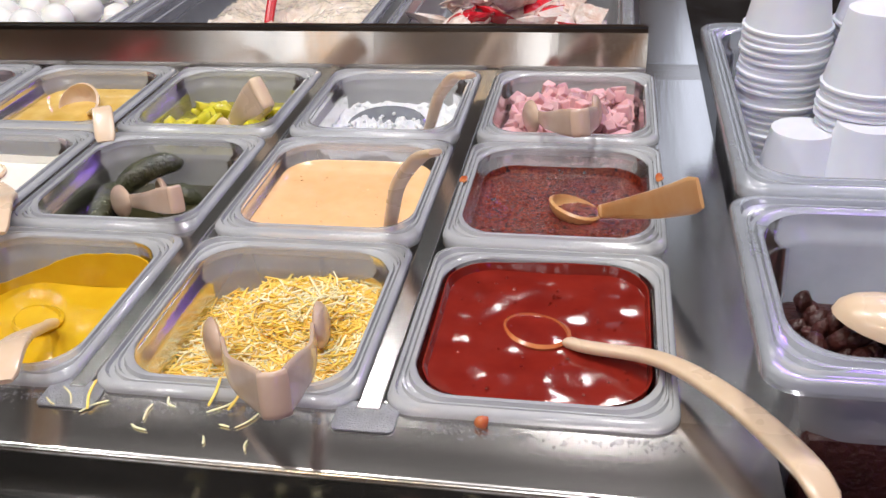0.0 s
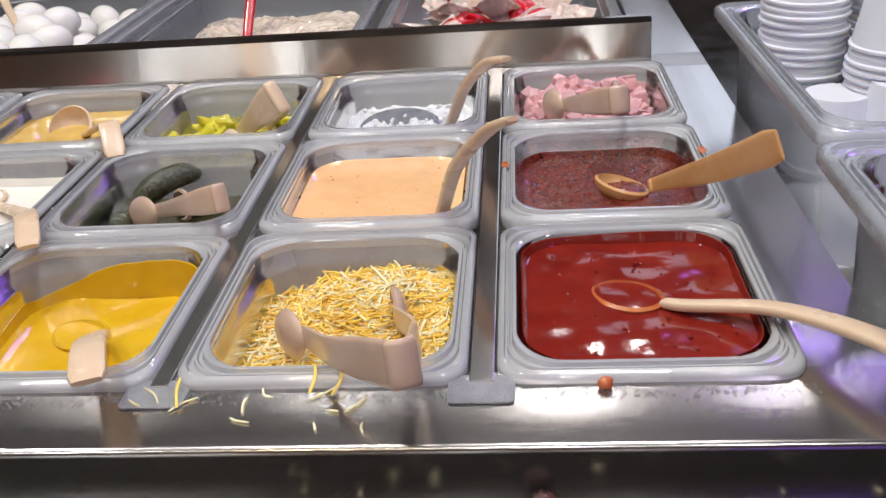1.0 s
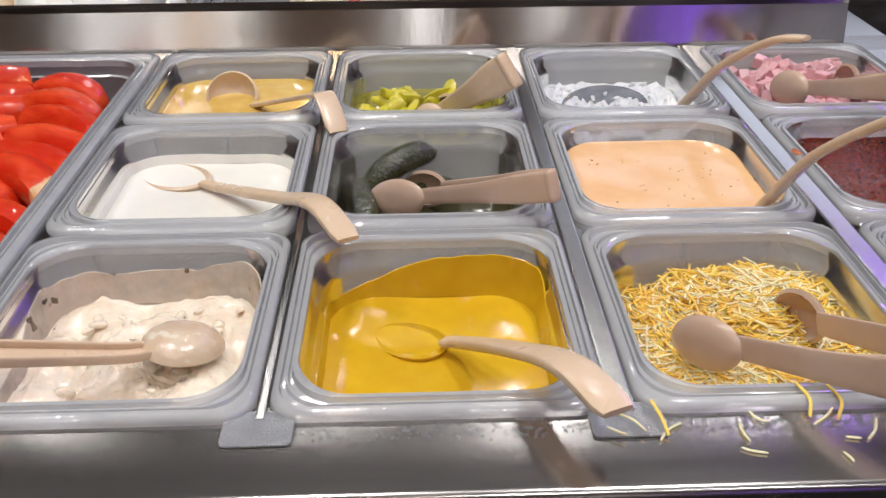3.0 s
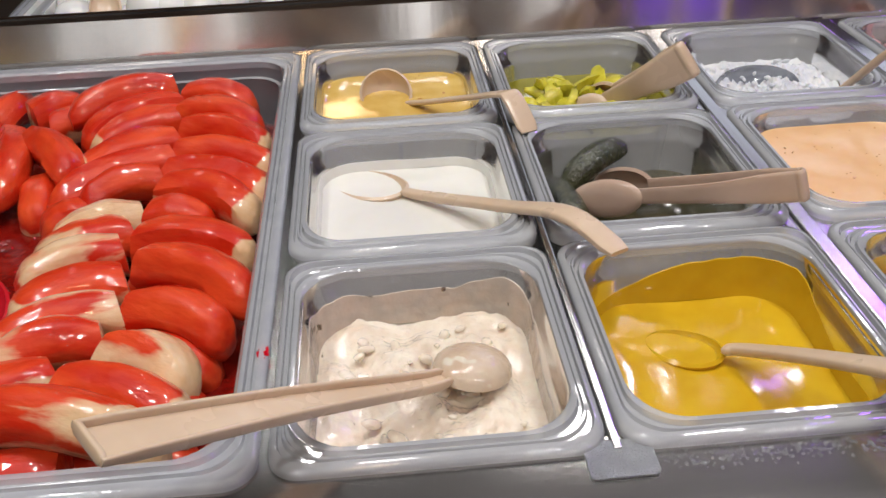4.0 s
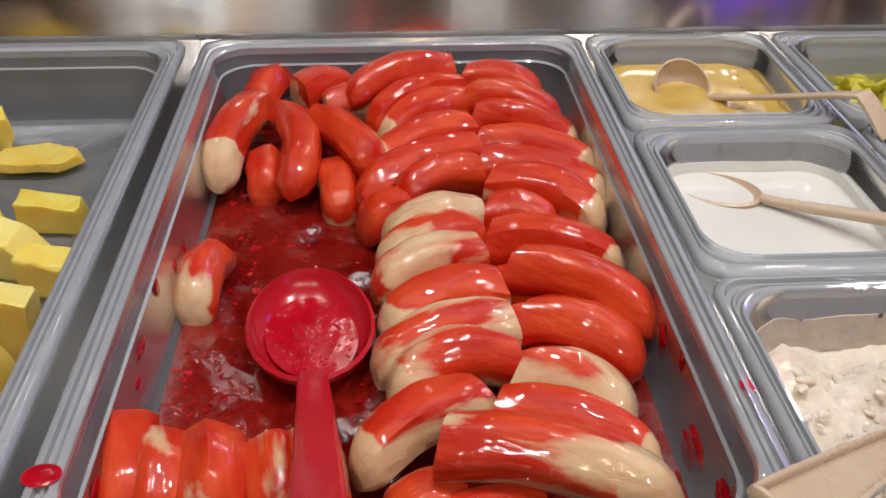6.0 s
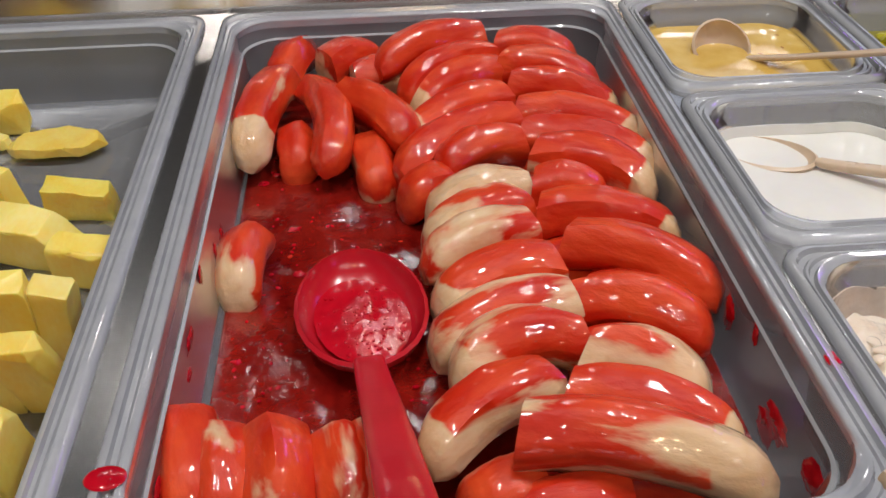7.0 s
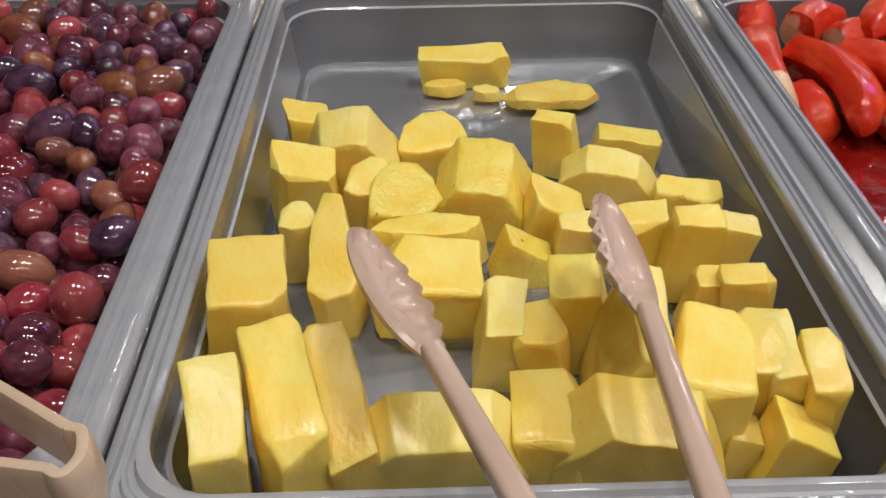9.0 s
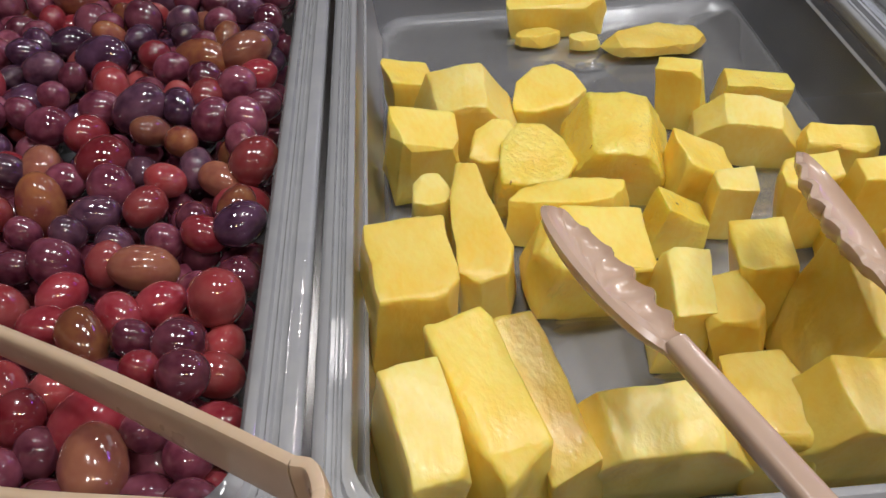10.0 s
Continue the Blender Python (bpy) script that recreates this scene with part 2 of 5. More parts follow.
def banana_material(name, red):
    """Peeled banana under a streaky red glaze that covers the share given."""
    m = material(name, (0.82, 0.6, 0.38), (0.68, 0.42, 0.22), 60, 0.4, 0, 0.5, 170, coat=0.4, stretch=(0.5, 1, 1), sss=0.2)
    n, l = m.node_tree.nodes, m.node_tree.links
    p = n["Principled BSDF"]
    co, tex, cut, mix = n.new("ShaderNodeTexCoord"), n.new("ShaderNodeTexNoise"), n.new("ShaderNodeValToRGB"), n.new("ShaderNodeMixRGB")
    info, shift = n.new("ShaderNodeObjectInfo"), n.new("ShaderNodeVectorMath")
    l.new(info.outputs["Random"], shift.inputs[1])
    shift.operation = "ADD"
    squash = n.new("ShaderNodeMapping")
    squash.inputs["Scale"].default_value = (0.35, 1, 1)
    l.new(co.outputs["Object"], squash.inputs["Vector"])
    l.new(squash.outputs[0], shift.inputs[0])
    tex.inputs["Scale"].default_value, tex.inputs["Detail"].default_value, tex.inputs["Distortion"].default_value = 32, 5, 0.4
    l.new(shift.outputs[0], tex.inputs["Vector"])
    edge = 0.84 - 0.62 * red
    cut.color_ramp.elements[0].position, cut.color_ramp.elements[1].position = edge - 0.06, edge + 0.035
    thin = cut.color_ramp.elements.new(edge - 0.012)
    thin.color = (0.3, 0.3, 0.3, 1)
    # the glaze was poured from above and runs off the sides
    split, poured = n.new("ShaderNodeSeparateXYZ"), n.new("ShaderNodeMath")
    l.new(co.outputs["Object"], split.inputs[0])
    poured.operation = "MULTIPLY_ADD"
    poured.inputs[1].default_value = 5.0
    l.new(split.outputs["Z"], poured.inputs[0])
    l.new(tex.outputs[0], poured.inputs[2])
    # bare tips on some of them
    tip, some, bare, less = n.new("ShaderNodeMapRange"), n.new("ShaderNodeMath"), n.new("ShaderNodeMath"), n.new("ShaderNodeMath")
    l.new(split.outputs["X"], tip.inputs[0])
    tip.inputs[1].default_value, tip.inputs[2].default_value, tip.inputs[4].default_value = 0.027, 0.04, 0.5
    some.operation, bare.operation, less.operation = "GREATER_THAN", "MULTIPLY", "SUBTRACT"
    some.inputs[1].default_value = 0.55
    l.new(info.outputs["Random"], some.inputs[0])
    l.new(tip.outputs[0], bare.inputs[0])
    l.new(some.outputs[0], bare.inputs[1])
    l.new(poured.outputs[0], less.inputs[0])
    l.new(bare.outputs[0], less.inputs[1])
    l.new(less.outputs[0], cut.inputs[0])
    l.new(cut.outputs[0], mix.inputs[0])
    l.new(p.inputs["Base Color"].links[0].from_socket, mix.inputs[1])
    tone, cols = n.new("ShaderNodeTexNoise"), n.new("ShaderNodeValToRGB")
    tone.inputs["Scale"].default_value, tone.inputs["Detail"].default_value = 60, 6
    l.new(shift.outputs[0], tone.inputs["Vector"])
    cols.color_ramp.elements[0].color, cols.color_ramp.elements[1].color = (0.58, 0.021, 0.004, 1), (0.78, 0.085, 0.02, 1)
    cols.color_ramp.elements[0].position, cols.color_ramp.elements[1].position = 0.4, 0.7
    l.new(tone.outputs[0], cols.inputs[0])
    l.new(cols.outputs[0], mix.inputs[2])
    l.new(mix.outputs[0], p.inputs["Base Color"])
    # small wet beads of glaze catch the light
    bead, wet = n.new("ShaderNodeTexNoise"), n.new("ShaderNodeValToRGB")
    bead.inputs["Scale"].default_value, bead.inputs["Detail"].default_value = 230, 1
    l.new(shift.outputs[0], bead.inputs["Vector"])
    wet.color_ramp.elements[0].position, wet.color_ramp.elements[1].position = 0.42, 0.56
    wet.color_ramp.elements[0].color = (0.45, 0.45, 0.45, 1)
    l.new(bead.outputs[0], wet.inputs[0])
    l.new(wet.outputs[0], p.inputs["Coat Weight"])
    dome = n.new("ShaderNodeBump")
    dome.inputs["Strength"].default_value, dome.inputs["Distance"].default_value = 0.3, 0.002
    l.new(bead.outputs[0], dome.inputs["Height"])
    l.new(dome.outputs[0], p.inputs["Coat Normal"])
    p.inputs["Specular IOR Level"].default_value, p.inputs["Coat Roughness"].default_value = 0.25, 0.03
    return m


BANANAS = [banana_material("banana_glazed", r) for r in (0.36, 0.55, 0.72, 0.97)]

# ---- mesh helpers ----


def mesh_of(bm, name, mat, smooth=True):
    me = bpy.data.meshes.new(name)
    bmesh.ops.recalc_face_normals(bm, faces=bm.faces)
    for f in bm.faces:
        f.smooth = smooth
    bm.to_mesh(me)
    bm.free()
    if smooth:
        me.set_sharp_from_angle(angle=radians(50))
    for one in mat if isinstance(mat, (list, tuple)) else [mat]:
        me.materials.append(one)
    return me


def part(name, bm, mat, parent=None, label="", smooth=True, at=None):
    ob = new(name, mesh_of(bm, name, mat, smooth))
    if at is not None:
        ob.matrix_basis = at
    if parent:
        ob.parent = parent
    return tagged(ob, label)


def box(bm, x0, x1, y0, y1, z0, z1, bevel=0.0):
    made = bmesh.ops.create_cube(bm, size=1, matrix=Matrix.LocRotScale(((x0 + x1) / 2, (y0 + y1) / 2, (z0 + z1) / 2), None, (x1 - x0, y1 - y0, z1 - z0)))
    if bevel:
        edges = {e for v in made["verts"] for e in v.link_edges}
        bmesh.ops.bevel(bm, geom=list(edges), offset=bevel, segments=2, affect="EDGES", profile=0.6)
    return bm


def ring(x0, x1, y0, y1, r, z, n=6):
    """A rounded rectangle, counter-clockwise."""
    pts = []
    for cx, cy, a in ((x1 - r, y0 + r, -90), (x1 - r, y1 - r, 0), (x0 + r, y1 - r, 90), (x0 + r, y0 + r, 180)):
        for k in range(n + 1):
            w = radians(a + 90 * k / n)
            pts.append((cx + r * math.cos(w), cy + r * math.sin(w), z))
    return pts


def skin(bm, rings, close=True, first_cap=False, last_cap=False):
    rows = [[bm.verts.new(p) for p in r] for r in rings]
    k = len(rows[0])
    for a, b in zip(rows, rows[1:]):
        for i in range(k if close else k - 1):
            bm.faces.new((a[i], a[(i + 1) % k], b[(i + 1) % k], b[i]))
    if first_cap:
        bm.faces.new(rows[0])
    if last_cap:
        bm.faces.new(rows[-1])
    return rows


def glide(points, steps=6):
    """A smooth line through the points."""
    p = [Vector(q) for q in points]
    p = [2 * p[0] - p[1], *p, 2 * p[-1] - p[-2]]
    line = []
    for i in range(1, len(p) - 2):
        for k in range(steps):
            t = k / steps
            line.append(0.5 * (2 * p[i] + (p[i + 1] - p[i - 1]) * t + (2 * p[i - 1] - 5 * p[i] + 4 * p[i + 1] - p[i + 2]) * t * t + (3 * p[i] - p[i - 1] - 3 * p[i + 1] + p[i + 2]) * t ** 3))
    return [*line, p[-2]]


def sweep(bm, points, widths, thick, side, steps=6, square=0.55, round_end=True):
    """A bar of rounded section along a smooth line; side: roughly the way its width runs."""
    line = glide(points, steps)
    wide, deep = [v.x for v in glide([(w, 0, 0) for w in widths], steps)], [v.x for v in glide([(w, 0, 0) for w in thick], steps)]
    rings, n = [], 14
    for i, c in enumerate(line):
        d = (line[min(i + 1, len(line) - 1)] - line[max(i - 1, 0)]).normalized()
        s = Vector(side)
        s = (s - d * s.dot(d)).normalized()
        up = d.cross(s)
        w, h = wide[i] / 2, deep[i] / 2
        if round_end and i in (0, len(line) - 1):
            w, h = w * 0.8, h * 0.6
        one = []
        for k in range(n):
            a = 2 * math.pi * k / n
            ca, sa = math.cos(a), math.sin(a)
            one.append(c + s * w * math.copysign(abs(ca) ** square, ca) + up * h * math.copysign(abs(sa) ** square, sa))
        rings.append(one)
    skin(bm, rings, True, True, True)
    return bm


def scoop(bm, centre, ahead, normal, length, width, depth, wall=0.0022, n=24):
    """An oval spoon bowl, hollow on the side of its normal."""
    d = Vector(ahead).normalized()
    up = Vector(normal)
    up = (up - d * up.dot(d)).normalized()
    s = d.cross(up)
    c = Vector(centre)

    def row(f, drop, grow):
        return [c + d * math.cos(2 * math.pi * k / n) * (length / 2 * f + grow) * (1 + 0.06 * math.cos(2 * math.pi * k / n)) + s * math.sin(2 * math.pi * k / n) * (width / 2 * f + grow) - up * drop for k in range(n)]

    inside = [row(math.cos(a), depth * math.sin(a), 0) for a in (1.45, 1.2, 0.9, 0.6, 0.3, 0.0)]
    outside = [row(math.cos(a), depth * math.sin(a) + wall * 0.7, wall) for a in (0.0, 0.3, 0.6, 0.9, 1.2, 1.45)]
    skin(bm, inside + outside, True, True, True)
    return bm


def ball(bm, at, radii, rot=None, sub=2):
    bmesh.ops.create_icosphere(bm, subdivisions=sub, radius=1, matrix=Matrix.LocRotScale(at, rot, radii))
    return bm


def thing(name, at, label, category, group=""):
    ob = new(name)
    ob.empty_display_size = 0.02
    ob.matrix_basis = Matrix.Translation(at)
    return tagged(ob, label, category, group)


def fixed(name, bm, mat, parent, label="", smooth=True):
    """A part whose mesh is laid out in the place's own metres."""
    ob = part(name, bm, mat, parent, label, smooth)
    ob.matrix_parent_inverse = parent.matrix_basis.inverted()
    return ob


# ---- the room ----
DECK, RIM = 0.895, 0.9


def slab(name, x0, x1, y0, y1, z0, z1, mat, label, category, bevel=0.0):
    return tagged(part(name, box(bmesh.new(), x0, x1, y0, y1, z0, z1, bevel), mat, None, "", False), label, category, "", "structure")


slab("floor", -4.2, 3.2, -2.6, 4.2, -0.1, 0, FLOORING, "dark tiled floor round the salad bar", "floor")
slab("ceiling", -4.2, 3.2, -2.6, 4.2, 2.6, 2.7, CEILING, "pale ceiling boards with square lamps", "ceiling")
slab("wall_north", -4.2, 3.2, 4.2, 4.3, 0, 2.6, WALL, "brown painted wall behind the bar", "wall")
slab("wall_south", -4.2, 3.2, -2.7, -2.6, 0, 2.6, WALL, "brown painted wall behind the viewer", "wall")
slab("wall_west", -4.3, -4.2, -2.6, 4.2, 0, 2.6, WALL, "brown painted side wall of the room", "wall")
slab("wall_east", 3.2, 3.3, -2.6, 4.2, 0, 2.6, WALL, "brown painted side wall of the room", "wall")

# bright window and coloured panel across the room, seen as streaks in the steel
window = tagged(new("window_1"), "narrow bright window panes in a dark frame", "window", "", "structure")
part("window_frame", box(bmesh.new(), -1.98, -1.14, -2.6, -2.585, 0.82, 1.62), BLACK, window, "", False)
for x0, x1, mat in ((-1.94, -1.83, PANE_GLOW), (-1.76, -1.68, PANE_GLOW), (-1.6, -1.5, PANE_GLOW), (-1.44, -1.36, WARM_GLOW), (-1.3, -1.18, PANE_GLOW)):
    part("pane", box(bmesh.new(), x0, x1, -2.585, -2.58, 0.86, 1.58), mat, window, "", False)
slab("violet_panel", 0.72, 1.12, -2.6, -2.57, 0.95, 1.45, VIOLET_GLOW, "violet lit panel across the room", "light panel")
# two more glowing panels, added only for extra streaks in the steel
slab("streak_panel_1", -0.42, -0.28, -2.6, -2.58, 0.9, 1.5, PANE_GLOW, "narrow glowing panel added for streaks in the steel", "window")
slab("streak_panel_2", 0.2, 0.3, -2.6, -2.58, 0.9, 1.5, PANE_GLOW, "narrow glowing panel added for streaks in the steel", "window")

# ---- the bar: a steel deck with wells, a low raised divider, a black tray rail ----
PANS_X = dict(grape=(-1.6245, -1.2925), pine=(-1.289, -0.963), banana=(-0.95, -0.629))
COLS = dict(a=(-0.625, -0.467), b=(-0.461, -0.303), c=(-0.291, -0.133), d=(-0.118, 0.04))
ROWS_Y = ((0.361, 0.537), (0.541, 0.717), (0.721, 0.896))
FULL_Y = (0.358, 0.897)


def deck():
    bar = tagged(new("salad_bar_deck"), "brushed stainless steel deck with cut-outs for pans", "counter", "", "structure")
    z0, z1 = DECK - 0.004, DECK
    prof = [(0.372, z0), (0.372, z1), (0.3165, z1), (0.3145, z1 - 0.0006), (0.3132, z1 - 0.0018), (0.3126, z1 - 0.004), (0.312, z1 - 0.016), (0.308, z1 - 0.03), (0.312, z1 - 0.031), (0.315, z1 - 0.012), (0.324, z0)]
    bm = bmesh.new()
    skin(bm, [[(x, y, z) for y, z in prof] for x in (-2.3, 0.085)], True, True, True)
    part("front_strip", bm, STEEL, bar)
    strips = (
        ("back_strip", -2.3, 0.085, 0.885, 0.93, STEEL), ("end_strip", 0.028, 0.085, 0.372, 0.885, STEEL_X), ("end_strip", 0.028, 0.085, 0.93, 1.455, STEEL_X),
        ("far_strip", -2.3, 0.085, 1.455, 1.5, STEEL), ("end_plate", -2.3, -1.61, 0.372, 0.885, STEEL), ("end_plate", -2.3, -0.95, 0.93, 1.455, STEEL),
        ("cross_bar", -1.309, -1.277, 0.372, 0.885, STEEL_X), ("cross_bar", -0.975, -0.938, 0.372, 0.885, STEEL_X), ("cross_bar", -0.641, -0.613, 0.372, 0.885, STEEL_X), ("cross_bar", -0.315, -0.279, 0.372, 0.885, STEEL_X))
    for name, x0, x1, y0, y1, mat in strips:
        part(name, box(bmesh.new(), x0, x1, y0, y1, z0, z1), mat, bar, "", False)
    part("end_apron", box(bmesh.new(), 0.081, 0.085, 0.313, 1.5, z1 - 0.06, z0), STEEL, bar, "", False)
    return bar


deck()
bm = bmesh.new()
for x0, x1, y0, y1 in ((-2.3, 0.08, 0.36, 0.364), (-2.3, 0.08, 0.9, 0.904), (-2.3, -2.296, 0.364, 0.9), (0.076, 0.08, 0.364, 0.9), (-2.3, 0.08, 1.47, 1.474), (-2.3, 0.08, 0.926, 0.93)):
    box(bm, x0, x1, y0, y1, 0.72, DECK - 0.006)
box(bm, -2.3, 0.08, 0.36, 1.474, 0.716, 0.72)
tagged(part("well_lining", bm, WELL, None, "", False), "dull steel cold well below the pans", "well", "", "structure")
slab("bar_cabinet", -2.3, 0.08, 0.33, 1.48, 0, 0.714, BLACK, "dark cabinet that carries the salad bar", "cabinet")
# raised divider between the two sides
bm = bmesh.new()
prof = [(0.906, DECK), (0.913, 0.933), (0.9145, 0.937), (0.917, 0.9385), (0.924, 0.9385), (0.924, DECK)]
skin(bm, [[(x, y, z) for y, z in prof] for x in (-2.3, 0.032)], True, True, True)
tagged(part("raised_divider", bm, STEEL_RISER, None, "", False), "low brushed steel riser along the middle of the bar", "divider", "", "structure")
# tray rail
bm = box(bmesh.new(), -2.6, 0.6, -0.02, 0.309, 0.83, 0.866, 0.004)
tagged(part("tray_rail", bm, BLACK, None, "", False), "black glossy tray rail with crumbs on it", "counter", "", "structure")
slab("side_counter", 0.089, 1.4, 0.0, 1.9, 0.74, 0.79, BLACK, "dark counter beside the bar with plastic bins", "counter")
slab("rail_support", -2.5, 0.5, 0.1, 0.3, 0, 0.83, BLACK, "dark panel below the tray rail", "panel")


def adapter_bar(x0, x1, tab):
    """A steel bar between two columns of pans, its tab lying on the deck."""
    c = (x0 + x1) / 2
    ob = thing("adapter_bar", (c, 0.35, DECK), "narrow steel adapter bar with a wet front tab", "adapter bar", "adapter bars")
    fixed("bar", box(bmesh.new(), x0, x1, 0.362, 0.9, DECK + 0.0005, DECK + 0.0025, 0.0008), STEEL_X, ob, "", False)
    bm = bmesh.new()
    skin(bm, [ring(c - tab, c + tab, 0.345, 0.368, 0.003, z, 3) for z in (DECK + 0.0005, DECK + 0.0011, DECK + 0.0015)], True, True, True)
    fixed("tab", bm, TAB, ob)
    return ob


for x0, x1, tab in ((-0.466, -0.462, 0.016), (-0.302, -0.292, 0.017), (-0.132, -0.119, 0.017)):
    adapter_bar(x0, x1, tab)

# ---- pans ----


def pan(x0, x1, y0, y1, deep, flange, name, label, group, mat=CLEAR, rim=RIM, rim_mat=None):
    """A clear food pan: a stepped flange, drafted walls with a shoulder and a flat floor, with real wall thickness."""
    ro, ri, w = 0.016, 0.03, 0.0025
    cx, cy = (x0 + x1) / 2, (y0 + y1) / 2
    f = flange

    def at(inset, z, r):
        more = min(inset, f) * 0.35
        return [(x - cx, y - cy, zz) for x, y, zz in ring(x0 + inset, x1 - inset, y0 + inset + more, y1 - inset - more, max(r, 0.006), z, 8)]

    top = [at(0.002, -0.009, ro), at(0, -0.009, ro), at(0, -0.003, ro), at(0.0008, -0.001, ro), at(0.0026, 0, ro), at(f * 0.34, 0.0002, ro), at(f * 0.38, -0.003, ro + 0.002), at(f * 0.5, -0.003, ro + 0.005), at(f * 0.54, -0.0012, ro + 0.006), at(f * 0.6, -0.0012, ro + 0.007), at(f * 0.64, -0.003, ri - 0.006),
           at(f * 0.72, -0.003, ri - 0.004), at(f * 0.77, -0.0002, ri - 0.003), at(f * 0.94, -0.0003, ri - 0.002), at(f, -0.0018, ri),
           at(f - 0.0012, -0.008, ri), at(f * 0.8, -0.0045, ri), at(0.004, -0.004, ro), at(0.002, -0.009, ro)]
    under = [at(f - 0.0002, -0.0022, ri), at(f + 0.0008, -0.013, ri), at(f + 0.0032, -0.0155, ri), at(f + 0.0036, -0.02, ri),
             at(f + 0.008, -deep + 0.012, ri), at(f + 0.011, -deep + 0.004, ri - 0.003), at(f + 0.018, -deep, ri - 0.006), at(f + 0.05, -deep, 0.02),
             at(f + 0.05, -deep - w, 0.02), at(f + 0.016, -deep - w, ri - 0.004), at(f + 0.006, -deep + 0.008, ri), at(f + 0.0006, -0.02, ri), at(f - 0.0016, -0.0135, ri), at(f - 0.002, -0.0085, ri)]
    ob = thing(name, (cx, cy, rim), label, "food pan" if "pan" in name else "plastic bin", group)
    bm = bmesh.new()
    skin(bm, top)
    part("rim", bm, rim_mat or CLEAR_RIM, ob)
    bm = bmesh.new()
    rows = skin(bm, under)
    bm.faces.new(rows[7])
    bm.faces.new(rows[8])
    part("body", bm, mat, ob)
    if flange > 0.013 and rim == RIM:
        # a white bead stands in for the highlight along the stacking shoulder
        bm = bmesh.new()
        skin(bm, [at(f + 0.0022, -0.0158, ri), at(f + 0.0034, -0.0145, ri), at(f + 0.0048, -0.0158, ri), at(f + 0.0034, -0.0168, ri), at(f + 0.0022, -0.0158, ri)])
        part("shoulder_glint", bm, CLEAR_RIM, ob)
    return ob


pan(*PANS_X["grape"], *FULL_Y, 0.065, 0.021, "food_pan", "large clear plastic food pan heaped with red grapes", "large food pans", CLOUDY, RIM, CLEAR_RIM_LARGE)
pan(*PANS_X["pine"], *FULL_Y, 0.065, 0.0145, "food_pan", "large clear plastic food pan of pineapple chunks", "large food pans", CLOUDY, RIM, CLEAR_RIM_LARGE)
pan(*PANS_X["banana"], *FULL_Y, 0.065, 0.0145, "food_pan", "large clear plastic food pan of glazed bananas", "large food pans", CLOUDY, RIM, CLEAR_RIM_LARGE)
INSIDE = {
    "a1": "smeared with creamy chunky dressing", "a2": "with white dressing", "a3": "with thin amber dressing",
    "b1": "smeared with yellow mustard sauce", "b2": "with a few gherkins in brine", "b3": "with yellow-green peppers",
    "c1": "with shredded cheese", "c2": "with pink-orange dressing", "c3": "with white crumble",
    "d1": "full of smooth red sauce", "d2": "with dark chili oil", "d3": "heaped with diced ham"}
for col, (x0, x1) in COLS.items():
    for r, (y0, y1) in enumerate(ROWS_Y):
        pan(x0, x1, y0, y1, 0.1, 0.0112, "small_food_pan", "small clear plastic pan " + INSIDE[f"{col}{r + 1}"], "small food pans")
for x0, x1, what in ((-0.945, -0.628, "boiled eggs"), (-0.618, -0.29, "pale spread"), (-0.274, 0.022, "wrapped crackers")):
    pan(x0, x1, 0.932, 1.46, 0.065, 0.0145, "food_pan", "large clear plastic food pan of " + what, "large food pans", CLOUDY, RIM, CLEAR_RIM_LARGE)

# ---- sauces and pools ----


def pool(name, x0, x1, y0, y1, z, mat, label, category, wave=0.002, freq=30, r=0.029, thick=0.012, seed=0.0, tilt=0.0, rings=22, fine=0.0):
    """A poured surface with slow swells and a skirt below it."""
    bm = bmesh.new()
    rough_loop, outer = ring(x0, x1, y0, y1, r, z, 9), []
    for p, q in zip(rough_loop, rough_loop[1:] + rough_loop[:1]):
        n = max(1, int(math.dist(p, q) / 0.005))
        outer += [tuple(a + (b - a) * k / n for a, b in zip(p, q)) for k in range(n)]
    cx, cy = (x0 + x1) / 2, (y0 + y1) / 2
    sink = 0.0046 * thick / 0.068 + 0.001
    rows = [[(x - math.copysign(sink, x - cx), y - math.copysign(sink, y - cy), z - thick) for x, y, _ in outer]]
    for k in range(rings):
        f = 1 - k / rings
        row = []
        for x, y, _ in outer:
            px, py = cx + (x - cx) * f, cy + (y - cy) * f
            h = noise.noise((px * freq, py * freq, seed)) * wave * (0.35 + 0.65 * min(1, (1 - f) * 6))
            if fine:
                h += abs(noise.fractal((px * freq * 4, py * freq * 4, seed + 3), 1.0, 2.0, 3)) * fine
            row.append((px, py, z + h + tilt * (py - cy)))
        rows.append(row)
    made = skin(bm, rows, True, True, False)
    tip = bm.verts.new((cx, cy, z))
    last = made[-1]
    for i in range(len(last)):
        bm.faces.new((last[i], last[(i + 1) % len(last)], tip))
    return tagged(part(name, bm, mat), label, category, "", "stuff")


def inside(col, row, z, deep=0.1, f=0.0112):
    """The rounded opening of a small pan at a height."""
    g = f + 0.0038 + 0.0046 * max(0, RIM - 0.02 - z) / 0.068
    (x0, x1), (y0, y1) = COLS[col], ROWS_Y[row - 1]
    return x0 + g, x1 - g, y0 + g + f * 0.35, y1 - g - f * 0.35


